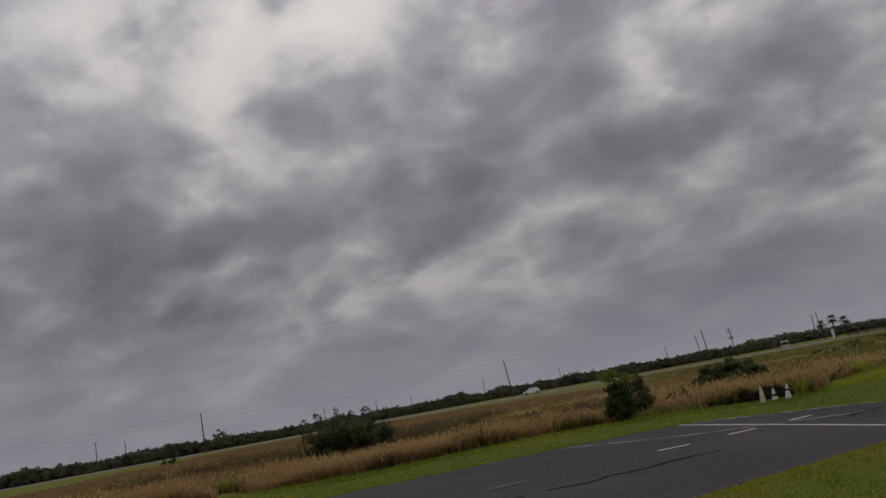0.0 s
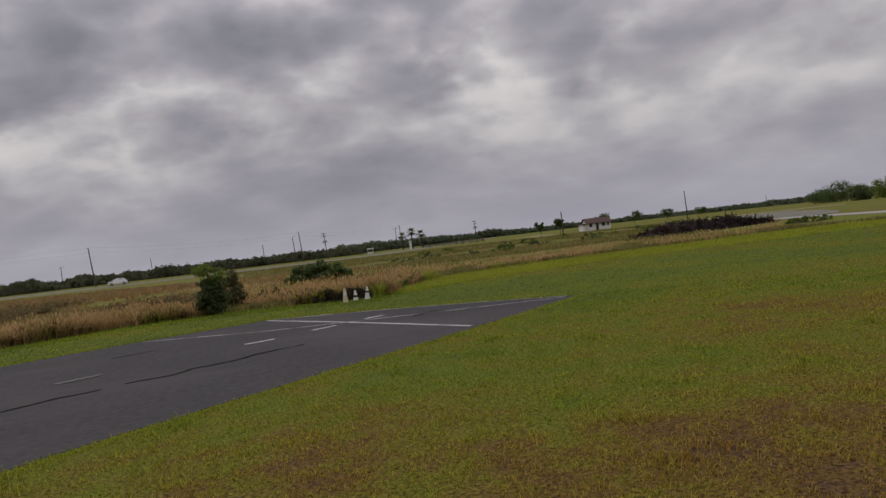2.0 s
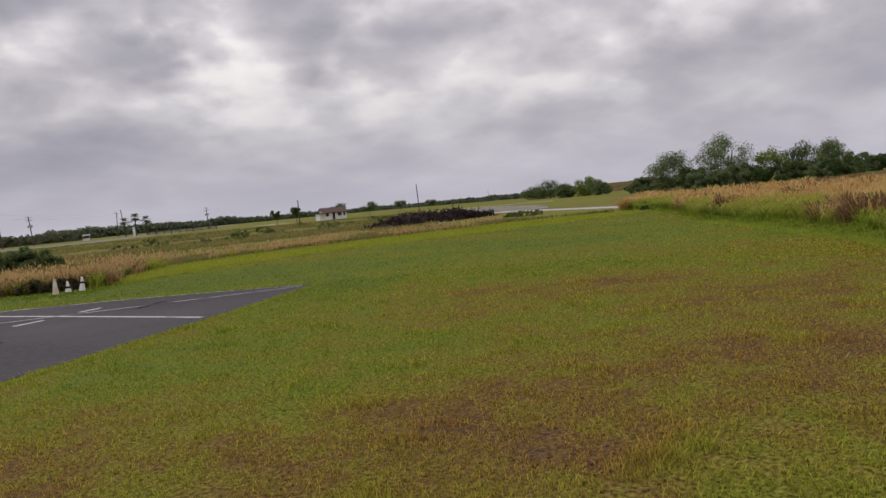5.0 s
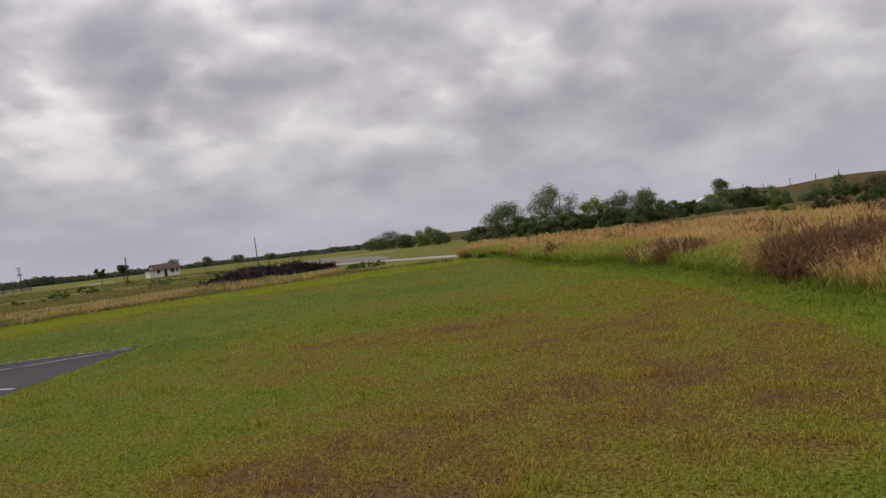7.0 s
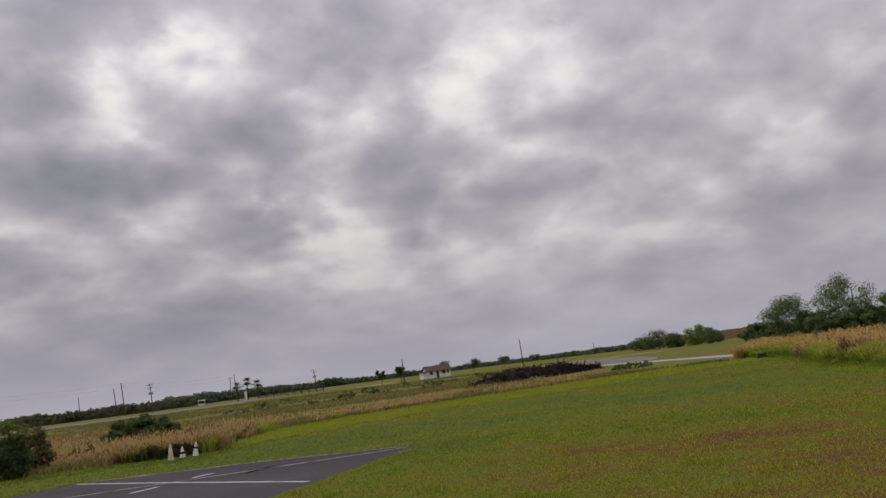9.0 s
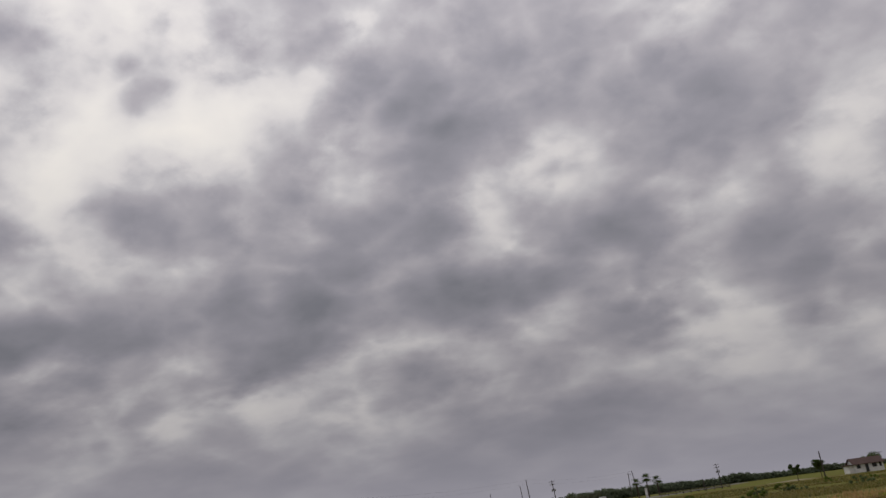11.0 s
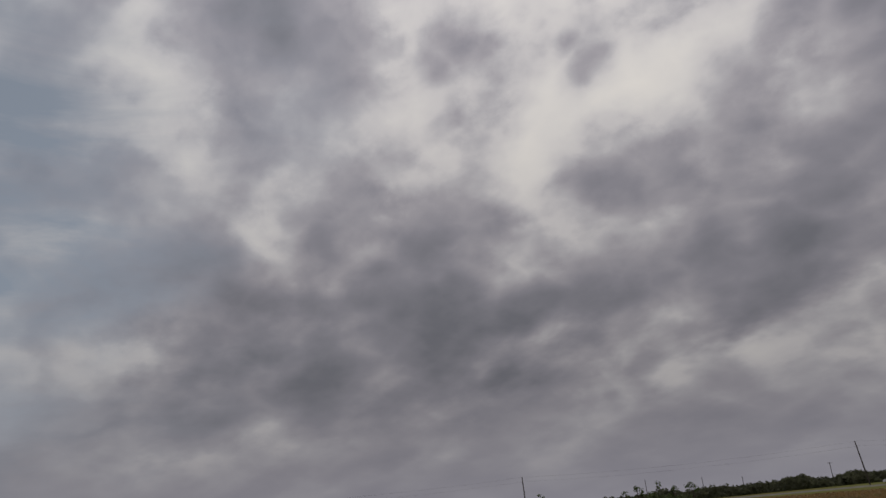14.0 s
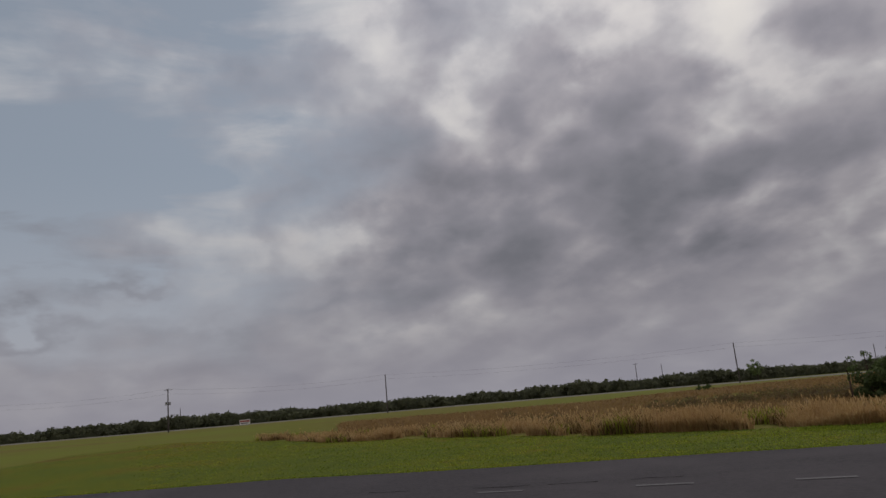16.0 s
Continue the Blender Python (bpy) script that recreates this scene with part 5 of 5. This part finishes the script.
line = [utility_pole(-70.5, 232, 11.2), utility_pole(-58.0, 208, 10.9, 1, True), utility_pole(-42.6, 212, 10.5), utility_pole(-17.3, 213, 10.5, lean=-1.0), utility_pole(5.1, 216, 10.5, lean=-4.5),
        utility_pole(19.4, 262, 10.4, lean=-4.0), utility_pole(26.9, 320, 10.5, lean=-5.0)]
LEANS = {8.85: -3.0, 16.6: -1.0, 18.9: -4.5, 21.2: -4.0, 26.4: 2.0, 32.5: -3.5, 47.9: -1.5}
for az, d, h, arms, bx in ((-57.2, 300, 7.5, 0, False), (-24.2, 320, 10.3, 1, False), (-22.4, 340, 9.6, 0, False), (-8.8, 350, 9.8, 0, False), (-5.0, 360, 8.6, 0, False), (-2.4, 380, 7.6, 0, False), (3.1, 360, 9.2, 1, False),
                           (8.85, 370, 9.0, 0, False), (16.6, 340, 9.0, 0, False), (18.9, 300, 9.8, 0, False), (21.2, 265, 9.2, 2, True), (26.4, 330, 9.9, 1, False), (32.5, 300, 8.3, 2, True),
                           (38.95, 172, 5.2, 0, False), (47.9, 223, 7.9, 0, False), (42.4, 330, 5.5, 1, False), (53.2, 420, 6.0, 0, False), (31.35, 240, 3.4, 0, False)):
    utility_pole(az, d, h, arms, bx, LEANS.get(az, 0.0))
for i, (az, d, h) in enumerate(((83.6, 280, 8.2), (84.9, 300, 8.0), (85.2, 305, 7.6), (86.6, 300, 8.6), (88.2, 300, 8.9), (89.6, 300, 9.4), (60.9, 420, 7.5))):
    utility_pole(az, d, h, 0)
for a, b in zip(line, line[1:]):
    for drop in (0.15, 1.3):
        cu = bpy.data.curves.new("wire", "CURVE")
        cu.dimensions, cu.bevel_depth, cu.bevel_resolution = "3D", 0.010, 0
        sp = cu.splines.new("POLY")
        sp.points.add(12)
        for k in range(13):
            f = k / 12
            p = a.lerp(b, f)
            sp.points[k].co = (p.x, p.y, p.z - drop - 4 * f * (1 - f) * 1.1, 1)
        cu.materials.append(M_WIRE)
        tagged(new("overhead_wire", cu), "thin dark overhead wire between utility poles", "wire", "overhead wires")


# ---- things in the field ----
def brush_pile():
    root = empty("brush_pile", *at(48.2, 66.5), 0, -30)
    a, b = Vector((*at(44.7, 62.8), 0)), Vector((*at(52.6, 76), 0))
    root.matrix_basis = Matrix.Translation((a + b) / 2) @ Matrix.Rotation(math.atan2((b - a).y, (b - a).x), 4, "Z")
    half = (b - a).length / 2
    tagged(root, "long heap of dead dark roots and branches in the field", "brush pile")
    r = np.random.default_rng(5)

    def crest(u):
        return (0.98 - 0.22 * u / half) * (1 - abs(u / half) ** 4.0) * (0.8 + 0.5 * noise.noise(Vector((u * 0.5, 3, 3)))) + 0.1

    verts, faces = [], []
    n = 40
    for i in range(n + 1):
        u = -half + 2 * half * i / n
        h = crest(u)
        for k in range(9):
            f = k / 8 * 2 - 1
            verts.append((u + r.normal(0, 0.12), f * 2.0 + r.normal(0, 0.1), max(-0.02, 0.95 * h * (1 - f * f) + r.normal(0, 0.12)) if k not in (0, 8) else -0.02))
    for i in range(n):
        for k in range(8):
            q = i * 9 + k
            faces.append((q, q + 9, q + 10, q + 1))
    core = new("packed_debris", mesh_of("packed_debris", verts, faces, M_DEAD))
    core.parent = root
    bm = bmesh.new()
    for k in range(1700):
        u = r.uniform(-half, half)
        f = r.uniform(-1, 1)
        z = crest(u) * (1 - f * f) * r.uniform(0.5, 1.0) + 0.02
        d = Vector((r.normal(0, 1), r.normal(0, 0.7), r.normal(0.1, 0.5))).normalized() * r.uniform(0.3, 0.8)
        p = Vector((u, f * 1.95, z))
        q = p + d
        q.z = max(q.z, 0.03)
        rad = r.uniform(0.015, 0.06)
        rod(bm, p, q, rad, rad * 0.5, 4)
        if k % 3 == 0:
            rod(bm, p.lerp(q, 0.6), p.lerp(q, 0.6) + Vector((r.normal(0, 0.25), r.normal(0, 0.25), r.uniform(0.0, 0.35))), rad * 0.6, rad * 0.2, 4)
    ob = part("deadwood", bm, M_DEAD, root)
    tagged(ob, "tangled dead branches", kind="stuff")


brush_pile()


def house():
    x, y = at(41.4, 203)
    root = empty("house", x, y, 0, -41.4 + 18)
    tagged(root, "small white single-storey house with a brown roof", "house")
    w, dp, h = 3.1, 2.4, 2.0
    bm = bmesh.new()
    # walls with the gable ends
    sec = [(-dp, 0), (dp, 0), (dp, h), (0, h + 0.95), (-dp, h)]
    ends = [[bm.verts.new((sx * w, yy, zz)) for yy, zz in sec] for sx in (-1, 1)]
    bm.faces.new(ends[0][::-1])
    bm.faces.new(ends[1])
    for i in range(5):
        bm.faces.new((ends[0][i], ends[0][(i + 1) % 5], ends[1][(i + 1) % 5], ends[1][i]))
    part("wall", bm, M_WHITE, root)
    for s in (-1, 1):
        bm = bmesh.new()
        z0 = h - 0.28
        q = [(-w - 0.35, s * (dp + 0.45), z0), (w + 0.35, s * (dp + 0.45), z0), (w + 0.35, 0, h + 1.08), (-w - 0.35, 0, h + 1.08)]
        lo = [bm.verts.new(p) for p in q]
        hi = [bm.verts.new((p[0], p[1], p[2] + 0.12)) for p in q]
        bm.faces.new(lo)
        bm.faces.new(hi)
        for i in range(4):
            bm.faces.new((lo[i], lo[(i + 1) % 4], hi[(i + 1) % 4], hi[i]))
        bmesh.ops.recalc_face_normals(bm, faces=bm.faces)
        part("roof", bm, M_ROOF, root)
    # openings on the side that faces the runway, and in the gable end
    for u0, u1, z0, z1, nm in ((-2.6, -1.8, 0.9, 1.7, "window"), (-0.8, -0.1, 0.0, 1.95, "door"), (0.7, 1.7, 0.9, 1.7, "window"), (2.2, 2.7, 0.9, 1.7, "window")):
        bm = bmesh.new()
        box(bm, u0, u1, -dp - 0.03, -dp + 0.05, z0, z1, 0.01)
        win = part(nm, bm, M_DARK, root)
        bm = bmesh.new()
        box(bm, u0 - 0.07, u0, -dp - 0.05, -dp + 0.05, z0, z1)
        box(bm, u1, u1 + 0.07, -dp - 0.05, -dp + 0.05, z0, z1)
        box(bm, u0 - 0.07, u1 + 0.07, -dp - 0.05, -dp + 0.05, z1, z1 + 0.07)
        part("frame", bm, M_CWHITE, win)
    for u in (-1.2, 1.2):
        bm = bmesh.new()
        box(bm, w - 0.05, w + 0.03, u - 0.45, u + 0.45, 0.8, 1.8, 0.01)
        part("window", bm, M_DARK, root)
    # lean-to on the far end
    bm = bmesh.new()
    box(bm, -w - 1.0, -w, -dp + 0.6, dp - 0.4, 0, 1.7)
    part("annex", bm, M_WHITE, root)
    bm = bmesh.new()
    box(bm, -w - 1.3, -w + 0.0, -dp + 0.3, dp - 0.1, 1.7, 1.9, 0.02)
    part("annex_roof", bm, M_ROOF, root)


house()


def car(x, y, rz):
    root = empty("car", x, y, 0.24, rz)
    tagged(root, "white hatchback car on the road", "car")
    prof = [(-1.95, 0.35), (-1.98, 0.75), (-1.75, 0.92), (-1.35, 1.38), (-0.9, 1.50), (0.3, 1.48), (0.85, 1.2), (1.15, 0.95), (1.75, 0.85), (1.98, 0.65), (1.98, 0.35)]
    bm = bmesh.new()
    rows = []
    for s, k in ((-0.85, 1), (-0.8, 0), (0.8, 0), (0.85, 1)):
        rows.append([bm.verts.new((px, s * (0.86 if pz > 1.1 else 1.0), pz)) for px, pz in prof])
    for r0, r1 in zip(rows, rows[1:]):
        for i in range(len(prof) - 1):
            bm.faces.new((r0[i], r0[i + 1], r1[i + 1], r1[i]))
        bm.faces.new((r0[-1], r0[0], r1[0], r1[-1]))
    bm.faces.new(rows[0])
    bm.faces.new(rows[-1])
    bmesh.ops.recalc_face_normals(bm, faces=bm.faces)
    body = part("body", bm, M_CAR, root)
    for s in (-1, 1):
        for u0, u1 in ((-1.25, -0.45), (-0.35, 0.55)):
            bm = bmesh.new()
            box(bm, u0, u1, s * 0.70, s * 0.765, 0.98, 1.36, 0.02) if s > 0 else box(bm, u0, u1, -0.765, -0.70, 0.98, 1.36, 0.02)
            part("window", bm, M_GLASS, root)
        for u in (-1.25, 1.25):
            bm = bmesh.new()
            rod(bm, (u, s * 0.68, 0.31), (u, s * 0.88, 0.31), 0.31, 0.31, 16)
            wheel = part("wheel", bm, M_RUBBER, root)
            bm = bmesh.new()
            rod(bm, (u, s * 0.86, 0.31), (u, s * 0.89, 0.31), 0.18, 0.17, 12)
            part("rim", bm, M_METAL, wheel)
        for u, m in ((1.93, M_METAL), (-1.93, M_RED)):
            bm = bmesh.new()
            box(bm, u - 0.06, u + 0.06, s * 0.6 - 0.17, s * 0.6 + 0.17, 0.62, 0.78, 0.02)
            part("headlight" if u > 0 else "tail_light", bm, m, root)


car(*at(6.5, 179.2), 172)


def cone(x, y, height, mat, label, tilt=0.0, bands=((0.55, 0.8),), band_mat=None):
    root = empty("traffic_cone", x, y, 0.012)
    root.matrix_basis = pose(x, y, 0.012, 0, tilt, 20)
    tagged(root, label, "traffic cone", "cones by the reeds")
    bm = bmesh.new()
    box(bm, -0.13, 0.13, -0.13, 0.13, 0, 0.03, 0.01)
    part("base", bm, M_RUBBER, root)
    bm = bmesh.new()
    lathe(bm, [(0.10, 0.028), (0.092, 0.05), (0.03, height - 0.02), (0.022, height)], 18)
    part("body", bm, mat, root)
    for lo, hi in bands:
        bm = bmesh.new()
        r = lambda z: 0.092 + (0.03 - 0.092) * (z - 0.05) / (height - 0.07) + 0.004
        lathe(bm, [(r(height * lo), height * lo), (r(height * hi), height * hi)], 18)
        part("collar", bm, band_mat or M_CWHITE, root)


cone(*at(22.13, 25.4), 0.50, M_CONE, "grubby cream traffic cone on the grass")
cone(*at(22.9, 25.9), 0.36, M_CWHITE, "short white traffic cone with a dark band", 0, ((0.38, 0.56),), M_RUBBER)
cone(*at(23.75, 25.6), 0.46, M_CWHITE, "leaning white traffic cone with a dark band", 6, ((0.55, 0.68),), M_RUBBER)


def board(name, az, d, w, h, z, label, stripe=False):
    root = empty(name, *at(az, d), 0, -az)
    tagged(root, label, "sign")
    bm = bmesh.new()
    box(bm, -w / 2, w / 2, -0.04, 0.04, z, z + h, 0.01)
    panel = part("panel", bm, M_WHITE, root)
    if stripe:
        bm = bmesh.new()
        box(bm, -w * 0.44, w * 0.44, -0.06, -0.042, z + h * 0.55, z + h * 0.82)
        part("red_band", bm, M_RED, panel)
        bm = bmesh.new()
        box(bm, -w * 0.4, w * 0.3, -0.06, -0.042, z + h * 0.22, z + h * 0.36)
        part("text_bar", bm, M_DARK, panel)
    for s in (-1, 1):
        bm = bmesh.new()
        box(bm, s * w * 0.42 - 0.06, s * w * 0.42 + 0.06, 0.04, 0.16, -0.2, z + h * 0.9)
        part("post", bm, M_POLE, root)


board("billboard", -52.85, 226, 2.9, 1.4, 0.15, "low white sign board with a red band", True)


def stall():
    """The white open-sided shelter beside the road."""
    root = empty("roadside_shelter", *at(24.4, 285), 0, -24)
    tagged(root, "small white-roofed shelter beside the road", "shelter")
    bm = bmesh.new()
    box(bm, -1.3, 1.3, -1.0, 1.0, 1.7, 2.1, 0.1)
    part("roof", bm, M_WHITE, root)
    for sx in (-1, 1):
        for sy in (-1, 1):
            bm = bmesh.new()
            box(bm, sx * 1.1 - 0.06, sx * 1.1 + 0.06, sy * 0.85 - 0.06, sy * 0.85 + 0.06, 0, 1.75)
            part("post", bm, M_CWHITE, root)
    bm = bmesh.new()
    box(bm, -1.0, 1.0, -0.7, 0.7, 0, 0.8, 0.03)
    part("counter", bm, M_CWHITE, root)


stall()


def gatepost():
    root = empty("gate_pillar", *at(27.45, 256), 0, -27)
    tagged(root, "white entrance pillar among the palms", "pillar")
    bm = bmesh.new()
    box(bm, -0.38, 0.38, -0.3, 0.3, 0, 2.9, 0.05)
    part("shaft", bm, M_WHITE, root)
    bm = bmesh.new()
    box(bm, -0.48, 0.48, -0.4, 0.4, 2.9, 3.05, 0.03)
    part("cap", bm, M_CWHITE, root)


gatepost()


def fence(az0, d0, az1, d1, n):
    a, b = Vector((*at(az0, d0), 0)), Vector((*at(az1, d1), 0))
    root = empty("rail_fence", a.x, a.y)
    root.matrix_basis = Matrix.Translation(a) @ Matrix.Rotation(math.atan2((b - a).y, (b - a).x), 4, "Z")
    ln = (b - a).length
    tagged(root, "weathered post-and-rail fence by the road", "fence")
    for i in range(n + 1):
        bm = bmesh.new()
        u = ln * i / n
        box(bm, u - 0.09, u + 0.09, -0.09, 0.09, -0.2, 1.35)
        part("post", bm, M_POLE, root)
    for z in (0.45, 0.8, 1.15):
        bm = bmesh.new()
        box(bm, 0, ln, -0.13, -0.09, z - 0.08, z + 0.08)
        part("rail", bm, M_POLE, root)


fence(28.4, 240, 33.0, 235, 9)


def shed():
    root = empty("shed", *at(80.95, 166), 0, -70)
    tagged(root, "small white metal shed half hidden behind shrubs", "shed")
    bm = bmesh.new()
    sec = [(-1.6, 0), (1.6, 0), (1.6, 2.9), (0, 3.7), (-1.6, 2.9)]
    ends = [[bm.verts.new((u, sx * 2.2, z)) for u, z in sec] for sx in (-1, 1)]
    bm.faces.new(ends[0])
    bm.faces.new(ends[1][::-1])
    for k in range(5):
        bm.faces.new((ends[0][k], ends[1][k], ends[1][(k + 1) % 5], ends[0][(k + 1) % 5]))
    bmesh.ops.recalc_face_normals(bm, faces=bm.faces)
    part("wall", bm, M_WHITE, root)
    for sx in (-1, 1):
        bm = bmesh.new()
        q = [(sx * 1.85, -2.4, 2.86), (sx * 1.85, 2.4, 2.86), (0, 2.4, 3.72), (0, -2.4, 3.72)]
        lo, hi = [bm.verts.new(p) for p in q], [bm.verts.new((p[0], p[1], p[2] + 0.1)) for p in q]
        bm.faces.new(lo)
        bm.faces.new(hi)
        for k in range(4):
            bm.faces.new((lo[k], lo[(k + 1) % 4], hi[(k + 1) % 4], hi[k]))
        bmesh.ops.recalc_face_normals(bm, faces=bm.faces)
        part("roof", bm, M_CWHITE, root)
    bm = bmesh.new()
    box(bm, -0.5, 0.5, -2.24, -2.18, 0, 2.1, 0.01)
    part("door", bm, M_DARK, root)


shed()


def model_glider(az, el, d, yaw, pitch, roll):
    x, y = at(az, d * math.cos(radians(el)))
    root = empty("model_airplane", x, y, 1.7 + d * math.sin(radians(el)))
    root.matrix_basis = pose(x, y, 1.7 + d * math.sin(radians(el)), pitch, roll, yaw)
    tagged(root, "dark radio-controlled model airplane flying under clouds", "model airplane")
    bm = bmesh.new()
    lathe(bm, [(0.008, -0.42), (0.03, -0.38), (0.05, -0.25), (0.05, 0.0), (0.018, 0.25), (0.012, 0.62)], 10)
    bmesh.ops.rotate(bm, verts=bm.verts, matrix=Matrix.Rotation(radians(90), 3, "X"))
    part("fuselage", bm, M_FOAM, root)
    for s in (-1, 1):
        bm = bmesh.new()
        sec = [(0.0, 0.10, -0.10, 0.03), (0.45, 0.095, -0.09, 0.05), (0.70, 0.05, -0.05, 0.09)]
        top = [[bm.verts.new((s * u, y0, z + 0.012)) for y0 in (y1, (y1 + y2) / 2, y2)] for u, y1, y2, z in sec]
        bot = [[bm.verts.new((s * u, y0, z - 0.012)) for y0 in (y1, (y1 + y2) / 2, y2)] for u, y1, y2, z in sec]
        for g in (top, bot):
            for i in range(2):
                for k in range(2):
                    bm.faces.new((g[i][k], g[i][k + 1], g[i + 1][k + 1], g[i + 1][k]))
        for i in range(2):
            for k in (0, 2):
                bm.faces.new((top[i][k], top[i + 1][k], bot[i + 1][k], bot[i][k]))
        for i in (0, 2):
            for k in range(2):
                bm.faces.new((top[i][k], top[i][k + 1], bot[i][k + 1], bot[i][k]))
        bmesh.ops.recalc_face_normals(bm, faces=bm.faces)
        part("wing", bm, M_FOAM, root)
    bm = bmesh.new()
    box(bm, -0.24, 0.24, -0.68, -0.54, 0.10, 0.118, 0.005)
    part("tailplane", bm, M_FOAM, root)
    bm = bmesh.new()
    box(bm, -0.008, 0.008, -0.68, -0.53, 0.0, 0.17, 0.003)
    part("fin", bm, M_FOAM, root)


model_glider(20.1, 38.8, 56, 70, 0, 35)
